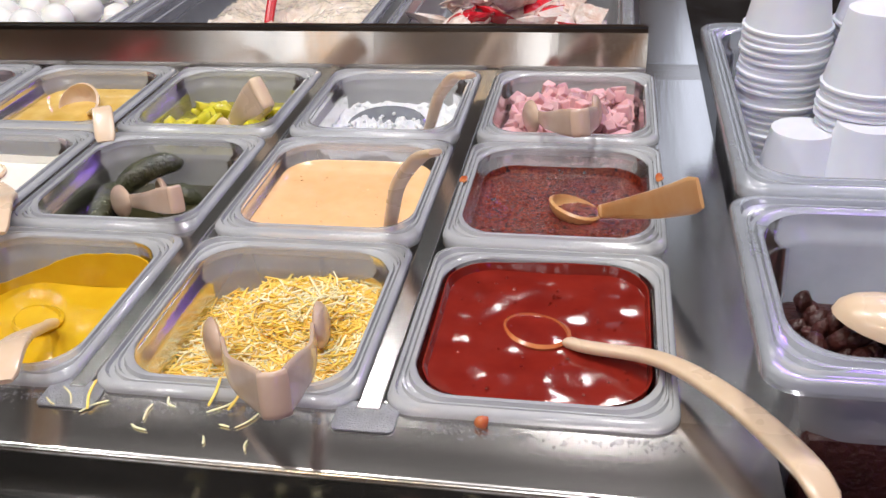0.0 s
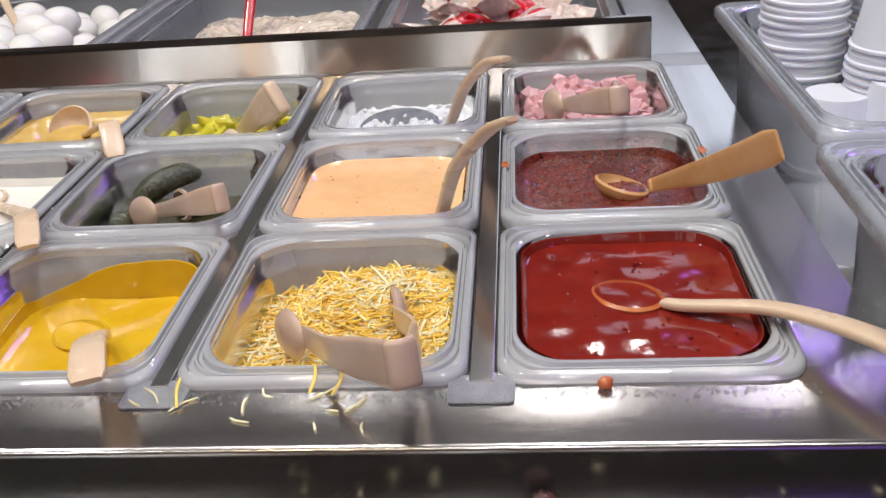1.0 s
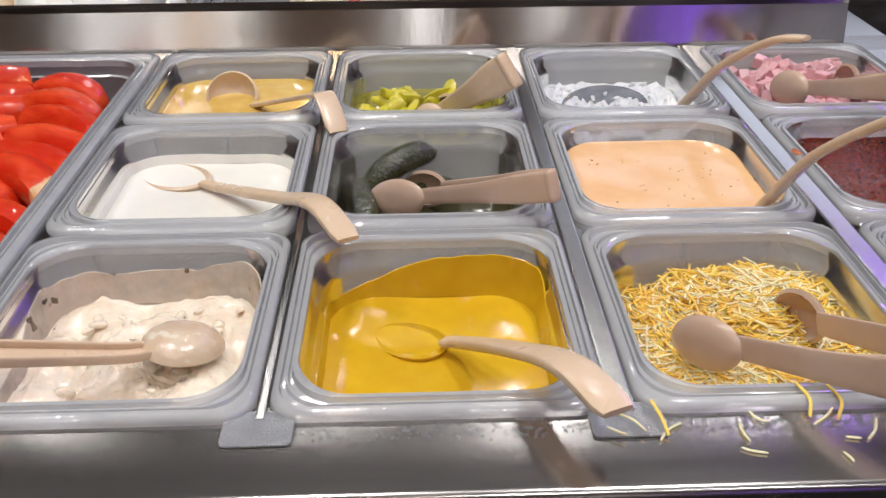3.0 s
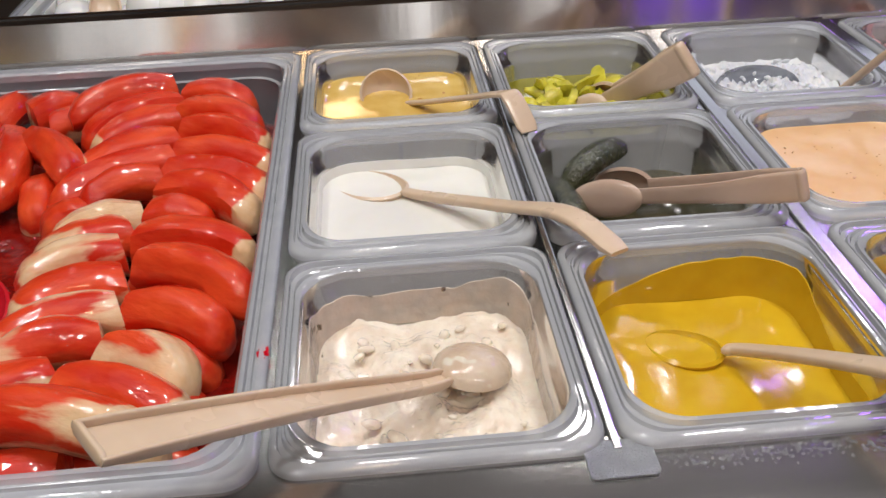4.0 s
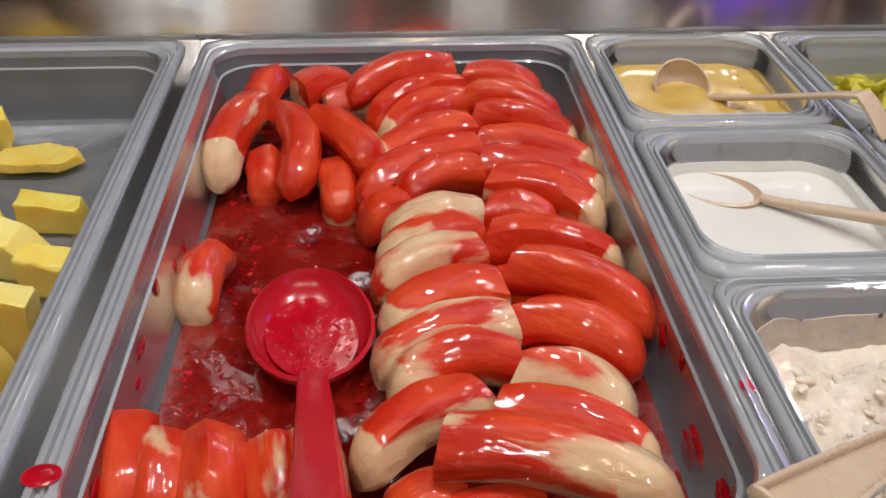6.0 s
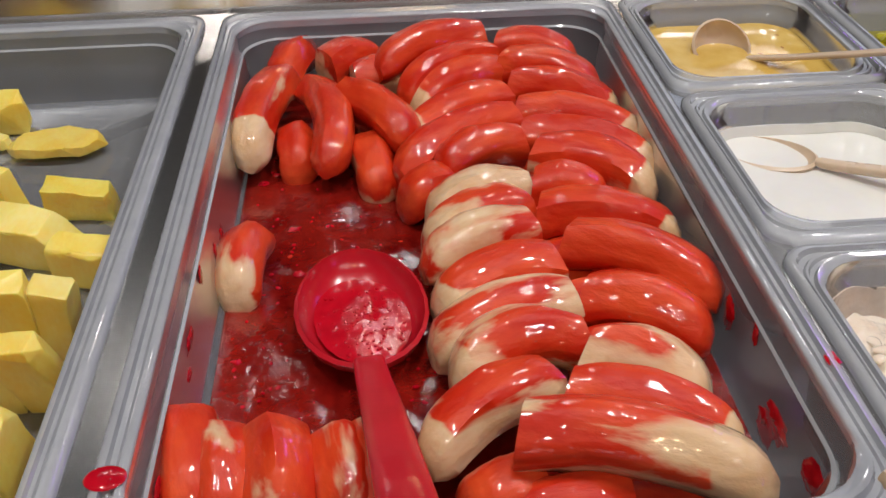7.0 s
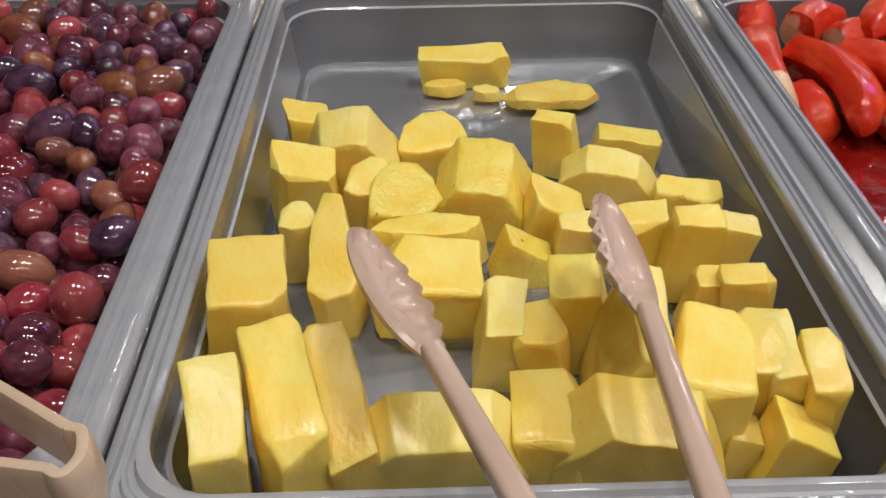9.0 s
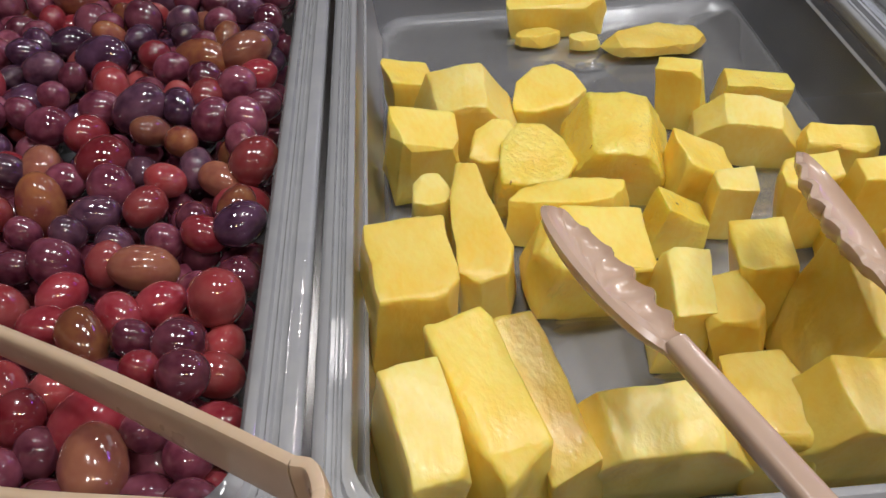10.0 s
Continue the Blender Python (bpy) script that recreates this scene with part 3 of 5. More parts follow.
pool("red_sauce", *inside("d", 1, 0.8925), 0.8925, SALSA, "smooth glossy red sauce with soft ripples", "sauce", 0.0016, 48, seed=1, thick=0.08)
pool("chili_oil", *inside("d", 2, 0.879), 0.879, CHILI, "dark red chili flakes in oil", "sauce", 0.0012, 40, seed=2, thick=0.06, fine=0.0012)
pool("orange_dressing", *inside("c", 2, 0.885), 0.885, CREAM_SAUCE, "smooth pink-orange dressing with tiny bubbles", "dressing", 0.0008, 26, seed=3, thick=0.075)
pool("mustard_sauce", *inside("b", 1, 0.862), 0.862, YELLOW, "bright yellow mustard sauce", "sauce", 0.0025, 22, seed=4, thick=0.055)
pool("white_dressing", *inside("a", 2, 0.873), 0.873, WHITE_SAUCE, "smooth white dressing", "dressing", 0.0015, 20, seed=5, thick=0.06)
pool("chunky_dressing", *inside("a", 1, 0.862), 0.862, CHUNKY, "creamy dressing with herbs and lumps", "dressing", 0.011, 42, seed=6, thick=0.055, rings=44, fine=0.0035)
pool("amber_dressing", *inside("a", 3, 0.878), 0.878, DRESSING, "thin amber dressing with floating herbs", "dressing", 0.0006, 20, seed=7, thick=0.065)
pool("pickle_brine", *inside("b", 2, 0.856), 0.856, BRINE, "murky pickle brine", "brine", 0.0006, 20, seed=8, thick=0.05)
pool("pepper_brine", *inside("b", 3, 0.866), 0.866, PEPPER_BRINE, "yellow-green pepper brine", "brine", 0.0006, 20, seed=9, thick=0.06)
pool("white_crumble", *inside("c", 3, 0.866), 0.866, CRUMBLE, "white crumbly topping, half used", "topping", 0.014, 34, seed=10, rings=40, fine=0.007)
bx0, bx1 = PANS_X["banana"]
pool("strawberry_glaze", bx0 + 0.026, bx1 - 0.026, FULL_Y[0] + 0.026, FULL_Y[1] - 0.026, 0.8405, GLAZE, "dark red strawberry glaze on the pan floor", "glaze", 0.0022, 34, r=0.022, thick=0.004, seed=11, rings=40)
px0, px1 = PANS_X["pine"]
pool("pineapple_juice", px0 + 0.027, px1 - 0.027, FULL_Y[0] + 0.03, FULL_Y[1] - 0.022, 0.8368, WATER, "thin film of pineapple juice", "juice", 0.0006, 40, r=0.022, thick=0.001, seed=12)


def smear(name, col, row, z0, high, mat, label, seed, span=(0, 1), low=0.004, slant=0.0):
    """A ragged film of sauce left on the inside of a pan above its level."""
    x0, x1, y0, y1 = inside(col, row, z0)
    a, b = ring(x0, x1, y0, y1, 0.029, z0, 16), []
    loop = []
    for p, q in zip(a, a[1:] + a[:1]):
        n = max(1, int((Vector(q) - Vector(p)).length / 0.004))
        loop += [Vector(p).lerp(Vector(q), k / n) for k in range(n)]
    cx, cy = (x0 + x1) / 2, (y0 + y1) / 2
    m = len(loop)
    rows = [[], [], [], []]
    i0, i1 = int(span[0] * m), int(span[1] * m)
    for i in range(i0, i1):
        p = loop[i % m]
        edge = min(1, (i - i0) / 6, (i1 - 1 - i) / 6)
        far = 0.25 + 0.75 * max(0, min(1, (p.y - cy) / 0.05))
        h = low + high * far * max(0, 0.6 + slant * (p.x - cx) / 0.06 + 0.5 * noise.noise((p.x * 22, p.y * 22, seed)) + 0.07 * noise.noise((p.x * 100, p.y * 100, seed))) * edge
        inward = (Vector((cx, cy, p.z)) - p).normalized()
        for r, (f, off) in zip(rows, ((0, 0.002), (0.5, 0.001 + 0.0011 * noise.noise((p.x * 130, p.y * 130, seed))), (1, 0.0002), (1, -0.0008))):
            lift = h * f
            grow = 0.0046 * lift / 0.068
            r.append(p - inward * grow + inward * off + Vector((0, 0, lift)))
    bm = bmesh.new()
    skin(bm, rows, False)
    return tagged(part(name, bm, mat), label, "sauce smear", "", "stuff")


smear("mustard_smear", "b", 1, 0.862, 0.021, YELLOW, "yellow sauce dried on the pan wall", 2.0, low=0.006, slant=0.4)
smear("dressing_smear", "a", 1, 0.862, 0.034, FILM, "creamy dressing smeared on the pan wall", 5.0)
smear("sauce_smear", "d", 1, 0.892, 0.004, SALSA, "thin red sauce film on the pan wall", 7.0)
smear("chili_smear", "d", 2, 0.879, 0.003, CHILI, "chili flakes stuck on the pan wall", 8.0)
smear("dressing_smear", "a", 2, 0.873, 0.004, WHITE_SAUCE, "white dressing film on the pan wall", 9.0)



def scatter(name, label, category, many, place, size, mat, seed, squash=0.5):
    """Many small uneven bits lying in or on a surface."""
    pick, bm = random.Random(seed), bmesh.new()
    for k in range(many):
        r = pick.uniform(*size)
        turn = Euler((pick.uniform(-0.5, 0.5), pick.uniform(-0.5, 0.5), pick.uniform(0, 6.3))).to_quaternion()
        ball(bm, place(pick), (r * pick.uniform(0.9, 1.7), r, r * squash), turn, 1 if size[1] < 0.003 else 2)
    for v in bm.verts:
        v.co += Vector((noise.noise(v.co * 350), noise.noise(v.co * 350 + Vector((7, 0, 0))), 0)) * size[1] * 0.3
    return tagged(part(name, bm, mat), label, category, "", "stuff")


def over(col, row, z, margin, low=0.0, high=0.0):
    x0, x1, y0, y1 = inside(col, row, z)
    return lambda pick: (pick.uniform(x0 + margin, x1 - margin), pick.uniform(y0 + margin, y1 - margin), z + pick.uniform(low, high))


scatter("chili_flakes", "red chili flakes floating in dark oil", "chili flakes", 420, over("d", 2, 0.879, 0.006, 0.0, 0.0012), (0.0006, 0.0015), CHILI, 71)
scatter("dressing_lumps", "pale lumps in creamy dressing", "dressing", 60, over("a", 1, 0.862, 0.014, -0.001, 0.004), (0.0015, 0.0042), CHUNKY, 72, 0.6)
scatter("dressing_bubbles", "tiny bubbles on pink-orange dressing", "dressing", 40, over("c", 2, 0.8852, 0.008), (0.0005, 0.0012), CREAM_SAUCE, 73)
scatter("sauce_bits", "small pulp bits in smooth red sauce", "sauce", 60, over("d", 1, 0.8925, 0.01, 0.0, 0.0008), (0.0006, 0.0014), SALSA, 74)
scatter("crumble_bits", "white crumbs on the half-used crumble", "topping", 160, over("c", 3, 0.868, 0.012, 0.0, 0.006), (0.0012, 0.003), CRUMBLE, 75, 0.8)

# ---- glazed bananas ----
RIGHT_HALVES = [
    (-0.730, 0.849, -0.673, 0.826, 0.88, 1, 0.1),
    (-0.728, 0.821, -0.666, 0.780, 0.876, 1, 0.1),
    (-0.724, 0.796, -0.657, 0.756, 0.868, 1, 0.1),
    (-0.726, 0.758, -0.646, 0.719, 0.868, 1, 0.12),
    (-0.728, 0.722, -0.647, 0.677, 0.868, 1, 0.12),
    (-0.724, 0.688, -0.659, 0.645, 0.868, 0.8, 0.14),
    (-0.732, 0.655, -0.688, 0.643, 0.868, 1, 0.1),
    (-0.734, 0.624, -0.656, 0.600, 0.868, 0.95, 0.1),
    (-0.722, 0.589, -0.652, 0.540, 0.868, 1, 0.1),
    (-0.722, 0.543, -0.665, 0.510, 0.868, 0.9, 0.1),
    (-0.728, 0.500, -0.682, 0.464, 0.868, 0.3, 0.16),
    (-0.746, 0.467, -0.677, 0.431, 0.868, 0.85, 0.1),
]
LEFT_HALVES = [
    (-0.745, 0.861, -0.822, 0.818, 0.886, 1, 0.12),
    (-0.738, 0.841, -0.806, 0.786, 0.876, 1, 0.1),
    (-0.731, 0.820, -0.798, 0.776, 0.866, 1, 0.1),
    (-0.733, 0.785, -0.803, 0.745, 0.866, 1, 0.08),
    (-0.732, 0.751, -0.812, 0.697, 0.866, 1, 0.1),
    (-0.734, 0.712, -0.788, 0.687, 0.866, 1, 0.1),
    (-0.738, 0.659, -0.797, 0.637, 0.866, 0.3, 0.1),
    (-0.742, 0.635, -0.801, 0.606, 0.866, 0.45, 0.1),
    (-0.742, 0.607, -0.804, 0.582, 0.866, 0.55, 0.1),
    (-0.734, 0.573, -0.800, 0.549, 0.866, 0.55, 0.1),
    (-0.732, 0.543, -0.803, 0.515, 0.866, 0.35, 0.1),
    (-0.733, 0.507, -0.796, 0.487, 0.866, 0.55, 0.2),
]
BACK_GROUP = [
    (-0.888, 0.887, -0.903, 0.842, 0.868, 1, 0),
    (-0.903, 0.831, -0.918, 0.723, 0.868, 0.5, 0.05),
    (-0.868, 0.843, -0.827, 0.869, 0.868, 0.8, 0.05),
    (-0.876, 0.813, -0.866, 0.709, 0.868, 1, 0.1),
    (-0.846, 0.823, -0.808, 0.831, 0.868, 0.6, 0.1),
    (-0.851, 0.793, -0.809, 0.731, 0.868, 1, 0.05),
    (-0.890, 0.769, -0.886, 0.722, 0.852, 0.9, 0),
    (-0.837, 0.748, -0.830, 0.693, 0.852, 0.8, 0),
    (-0.784, 0.681, -0.815, 0.666, 0.854, 1, 0),
]
FRONT_ROW = [
    (-0.927, 0.471, -0.919, 0.415, 0.866, 0.85, 0.05),
    (-0.911, 0.459, -0.904, 0.412, 0.866, 0.8, 0.05),
    (-0.886, 0.457, -0.880, 0.410, 0.866, 0.75, 0.05),
    (-0.857, 0.452, -0.848, 0.406, 0.866, 0.5, 0.05),
    (-0.841, 0.456, -0.832, 0.406, 0.866, 0.5, 0.0),
    (-0.753, 0.477, -0.813, 0.440, 0.866, 0.5, 0.1),
    (-0.767, 0.419, -0.802, 0.410, 0.866, 1, 0.0),
    (-0.732, 0.406, -0.788, 0.404, 0.866, 0.9, 0),
]
TOP_ONE = [
    (-0.776, 0.428, -0.682, 0.395, 0.888, 0.55, 0.06),
]
LONE_ONE = [
    (-0.913, 0.64, -0.916, 0.585, 0.852, 0.55, 0.03),
]
PINE_BACK = [
    (-1.136, 0.824, 0.866, 0.028, 0.059, 0.014, -5, "b"),
    (-1.150, 0.809, 0.848, 0.008, 0.030, 0.012, -1, "l"),
    (-1.118, 0.798, 0.848, 0.008, 0.020, 0.012, -1, "l"),
    (-1.069, 0.785, 0.851, 0.008, 0.066, 0.034, 3, "l"),
    (-1.244, 0.708, 0.885, 0.047, 0.028, 0.022, 7, "w"),
    (-1.215, 0.668, 0.888, 0.050, 0.053, 0.033, 0, "a"),
    (-1.163, 0.692, 0.871, 0.033, 0.046, 0.033, 2, "f"),
    (-1.082, 0.687, 0.881, 0.043, 0.027, 0.012, -17, "b"),
    (-1.030, 0.693, 0.865, 0.027, 0.043, 0.012, -7, "b"),
    (-1.237, 0.628, 0.893, 0.055, 0.035, 0.023, 8, "w"),
]
PINE_UPPER = [
    (-1.200, 0.631, 0.875, 0.037, 0.030, 0.026, 2, "f"),
    (-1.180, 0.620, 0.872, 0.034, 0.045, 0.038, 14, "f"),
    (-1.130, 0.628, 0.880, 0.042, 0.055, 0.041, -8, "r"),
    (-1.164, 0.589, 0.868, 0.030, 0.064, 0.019, 0, "l"),
    (-1.049, 0.644, 0.872, 0.034, 0.057, 0.019, -14, "a"),
    (-1.010, 0.619, 0.870, 0.032, 0.035, 0.014, -18, "b"),
    (-1.086, 0.607, 0.878, 0.040, 0.036, 0.026, 4, "w"),
    (-1.238, 0.584, 0.880, 0.042, 0.022, 0.019, 9, "f"),
    (-1.217, 0.557, 0.877, 0.039, 0.028, 0.072, 2, "f"),
]
PINE_MIDDLE = [
    (-1.253, 0.490, 0.910, 0.072, 0.034, 0.039, 11, "b"),
    (-1.240, 0.521, 0.895, 0.057, 0.007, 0.026, 8, "b"),
    (-1.164, 0.532, 0.882, 0.044, 0.046, 0.031, 0, "b"),
    (-1.110, 0.570, 0.872, 0.034, 0.029, 0.015, 8, "w"),
    (-1.083, 0.578, 0.875, 0.037, 0.020, 0.012, -1, "b"),
    (-1.050, 0.560, 0.890, 0.052, 0.027, 0.012, -1, "b"),
    (-1.029, 0.544, 0.900, 0.062, 0.025, 0.012, -3, "b"),
    (-1.004, 0.547, 0.892, 0.054, 0.021, 0.012, -5, "b"),
    (-1.009, 0.507, 0.892, 0.054, 0.021, 0.012, -4, "b"),
    (-1.024, 0.513, 0.885, 0.047, 0.017, 0.012, 0, "b"),
]
PINE_FRONT = [
    (-1.130, 0.492, 0.885, 0.047, 0.019, 0.033, 0, "b"),
    (-1.113, 0.485, 0.883, 0.045, 0.019, 0.024, -1, "b"),
    (-1.092, 0.504, 0.895, 0.057, 0.024, 0.027, -1, "b"),
    (-1.070, 0.458, 0.908, 0.070, 0.027, 0.049, -1, "a"),
    (-1.044, 0.442, 0.902, 0.064, 0.030, 0.041, -12, "b"),
    (-1.024, 0.446, 0.900, 0.062, 0.018, 0.031, -7, "b"),
    (-1.015, 0.441, 0.900, 0.062, 0.014, 0.030, -8, "b"),
    (-1.003, 0.436, 0.900, 0.062, 0.015, 0.027, -3, "b"),
    (-1.011, 0.418, 0.885, 0.047, 0.026, 0.018, 0, "w"),
]
PINE_NEAR = [
    (-1.243, 0.402, 0.914, 0.076, 0.021, 0.044, 15, "b"),
    (-1.223, 0.42, 0.908, 0.070, 0.026, 0.056, 14, "b"),
    (-1.203, 0.428, 0.895, 0.057, 0.020, 0.064, 10, "b"),
    (-1.160, 0.416, 0.890, 0.052, 0.071, 0.024, -1, "a"),
    (-1.116, 0.428, 0.885, 0.047, 0.026, 0.036, -1, "b"),
    (-1.075, 0.414, 0.895, 0.057, 0.071, 0.026, 0, "a"),
    (-1.031, 0.428, 0.870, 0.032, 0.015, 0.012, 0, "b"),
    (-1.229, 0.426, 0.870, 0.032, 0.022, 0.012, -1, "b"),
]


def banana(x0, y0, x1, y1, z, red, bend, seed):
    """A peeled banana half: one cut end, a tapering body and a blunt tip."""
    rnd = random.Random(seed)
    a, b = Vector((x0, y0, z)), Vector((x1, y1, z))
    mid, way = (a + b) / 2, (b - a)
    length = way.length
    d, s = Vector((1, 0, 0)), Vector((0, 1, 0))
    bow = bend * length * (1 if way.x > 0 else -1)
    rad = 0.0164 + rnd.uniform(-0.001, 0.0012)
    rings, n = [], 20
    steps = 18
    for i in range(steps + 1):
        t = i / steps
        c = d * (t * 1.06 - 0.5) * length + s * bow * (1 - (2 * t - 1) ** 2) + Vector((0, 0, 0.006 * (1 - (2 * t - 1) ** 2) - 0.003 - 0.006 * t * t))
        f = 1.0 - 0.1 * t
        if t > 0.83:
            f *= max(0.5 if seed % 2 else 0.38, math.sqrt(max(0.0, 1 - ((t - 0.83) / 0.185) ** 2)))
        row = []
        for k in range(n):
            w = 2 * math.pi * k / n
            q = rad * f * (1 + 0.06 * math.cos(5 * w + seed) + 0.02 * math.cos(10 * w + 2 * seed) + 0.07 * noise.noise((t * 5 + seed, math.cos(w), math.sin(w))))
            row.append(c + s * math.cos(w) * q + Vector((0, 0, 1)) * math.sin(w) * q)
        rings.append(row)
    bm = bmesh.new()
    skin(bm, rings, True, False, True)
    face = bmesh.new()
    skin(face, [rings[0], [p * 0.55 + rings[0][(k + 10) % n] * 0.45 - d * 0.0012 for k, p in enumerate(rings[0])]], True, False, True)
    pick = 0 if red < 0.4 else 1 if red < 0.62 else 2 if red < 0.88 else 3
    words = ("pale peeled banana half with little red glaze", "peeled banana half streaked with red glaze", "banana half mostly coated in red strawberry glaze", "banana half coated in glossy red strawberry glaze")[pick]
    ob = part("banana_half", bm, BANANAS[pick], None, words, True, Matrix.Translation(mid) @ Matrix.Rotation(math.atan2(way.y, way.x), 4, "Z"))
    part("cut_face", face, BANANAS[max(0, pick - 1) if pick < 3 else 3], ob)
    return tagged(ob, "", "banana", "glazed bananas")


count = 0
for rows in (RIGHT_HALVES, LEFT_HALVES, BACK_GROUP, FRONT_ROW, TOP_ONE, LONE_ONE):
    for x0, y0, x1, y1, z, red, bend in rows:
        count += 1
        banana(x0, y0, x1, y1, z + (0.004 if count % 3 == 0 else 0), red, bend, count)
# a lower layer, glimpsed between the upper halves
for k in range(11):
    y = 0.43 + k * 0.041
    banana(-0.735, y, -0.672, y - 0.012, 0.85, 1, 0.1, 60 + k)

# ---- pineapple ----


def chunk(x, y, top, height, length, depth, turn, kind, seed):
    """A hand-cut pineapple piece: b block, a block with both ends sliced off, f fan, w wedge, r rind side, l flat slice."""
    rnd = random.Random(seed)
    bm = bmesh.new()
    h, a, b = height, length * 0.57, depth * 0.55 + 0.002
    jit = lambda k: rnd.uniform(1 - k, 1 + k * 0.4)
    if kind in "ar":
        # the elevation of a slice of a ring: a long foot, a shorter top
        for sy in (-1, 1):
            crown = 0.52 if sy < 0 else 0.62
            for px, pz in ((-1, -h), (1, -h), (-0.98, -h * 0.5), (0.98, -h * 0.62), (-crown, 0), (crown * 0.8, 0), (0.05, 0.0015)):
                bm.verts.new((px * a * jit(0.05), sy * b * jit(0.08), pz))
    elif kind == "f":
        # a fan: narrow at the core, rounded at the rind
        for pz, f in ((0, 0.97), (-h, 1.0)):
            for px, py in ((-0.95, -0.75), (-0.4, -1), (0.45, -0.95), (0.95, -0.55), (0.85, 0.3), (0.5, 0.95), (-0.1, 1.0), (-0.7, 0.4)):
                bm.verts.new((px * a * f * jit(0.07), py * b * f * jit(0.07), pz - rnd.uniform(0, 0.0015)))
    elif kind == "l":
        for pz, f in ((0, 0.92), (-h, 1.0)):
            for k in range(13):
                w = 2 * math.pi * k / 13
                bm.verts.new((a * f * math.copysign(abs(math.cos(w)) ** 0.8, math.cos(w)) * jit(0.2), b * f * math.sin(w) * jit(0.3), pz))
    else:
        skew = (rnd.uniform(-0.1, 0.1) * h, rnd.uniform(0.0, 0.08) * h)
        drop = rnd.uniform(0.3, 0.5) * min(h, 0.03) if kind == "w" else 0.0
        for sx in (-1, 1):
            for sy in (-1, 1):
                for pz in (0, -h):
                    fx, fy = (jit(0.08), jit(0.08)) if pz else (jit(0.14) * 0.95, jit(0.14) * 0.93)
                    bm.verts.new((sx * a * fx + (skew[0] if not pz else 0), sy * b * fy + (skew[1] if not pz else 0), pz - (0 if pz else rnd.uniform(0, 0.1) * min(h, 0.03) + (drop if sx > 0 else 0))))
        if seed % 3 == 1:
            # the rounded side of the fruit
            side = rnd.choice((-1, 1))
            for pz in (-0.12 * h, -0.5 * h, -0.85 * h):
                bm.verts.new((side * a * (1.02 + 0.5 * (0.25 - (pz / h + 0.5) ** 2)), -b * 0.2, pz))
                bm.verts.new((side * a * 0.6, -b * (0.98 + 0.5 * (0.25 - (pz / h + 0.5) ** 2)), pz))
    bmesh.ops.convex_hull(bm, input=bm.verts)
    if kind in "bw" and h > 0.016:
        # one corner sliced away
        n = Vector((rnd.choice((-1, 1)) * rnd.uniform(0.4, 1), rnd.choice((-1, 1)) * rnd.uniform(0.2, 0.7), rnd.uniform(0.1, 0.6))).normalized()
        reach = max(n.dot(v.co - Vector((0, 0, -h / 2))) for v in bm.verts)
        bmesh.ops.bisect_plane(bm, geom=[*bm.verts, *bm.edges, *bm.faces], plane_co=Vector((0, 0, -h / 2)) + n * reach * rnd.uniform(0.84, 0.95), plane_no=n, clear_outer=True)
        bmesh.ops.holes_fill(bm, edges=[e for e in bm.edges if e.is_boundary])
    bmesh.ops.dissolve_limit(bm, angle_limit=radians(9), verts=bm.verts, edges=bm.edges)
    bmesh.ops.bevel(bm, geom=list(bm.edges), offset=min(length, depth, h) * 0.055, segments=2, affect="EDGES", profile=0.55, clamp_overlap=True)
    bmesh.ops.triangulate(bm, faces=bm.faces)
    for cuts in (2, 1):
        bmesh.ops.subdivide_edges(bm, edges=[e for e in bm.edges if e.calc_length() > 0.0045], cuts=cuts, use_grid_fill=True)
    ragged = 2.0 if kind in "lr" else 1.0
    for v in bm.verts:
        q = v.co * 60 + Vector((seed, 0, 0))
        v.co += Vector((noise.noise(q), noise.noise(q + Vector((9, 0, 0))), noise.noise(q + Vector((0, 9, 0))))) * 0.0014
        # fibres that run from core to rind
        q = Vector((v.co.x * 420, v.co.y * 120, v.co.z * 90 + seed))
        v.co += Vector((noise.noise(q), noise.noise(q + Vector((9, 0, 0))), noise.noise(q + Vector((0, 9, 0))))) * 0.00042 * ragged
    words = {"l": "thin flat slice of yellow pineapple", "r": "pineapple chunk with brown eyes still on its rind", "f": "fan-shaped slice of juicy yellow pineapple", "a": "long pineapple chunk with slanted cut ends"}
    ob = part("pineapple_chunk", bm, PINE_RIND if kind == "r" or seed in (9, 12, 23) else PINE if seed % 3 else PINE_PALE, None, words.get(kind, "juicy yellow pineapple chunk, hand cut"), True, pose(x, y, top, 0 if kind == "l" else rnd.uniform(6, 19), 0 if kind == "l" else rnd.uniform(-8, 8), turn + rnd.uniform(-6, 6)) @ Matrix.Translation((0, depth * 0.05, 0)))
    return tagged(ob, "", "pineapple", "pineapple chunks")


count = 0
for rows in (PINE_BACK, PINE_UPPER, PINE_MIDDLE, PINE_FRONT, PINE_NEAR):
    for row in rows:
        count += 1
        chunk(*row, count)

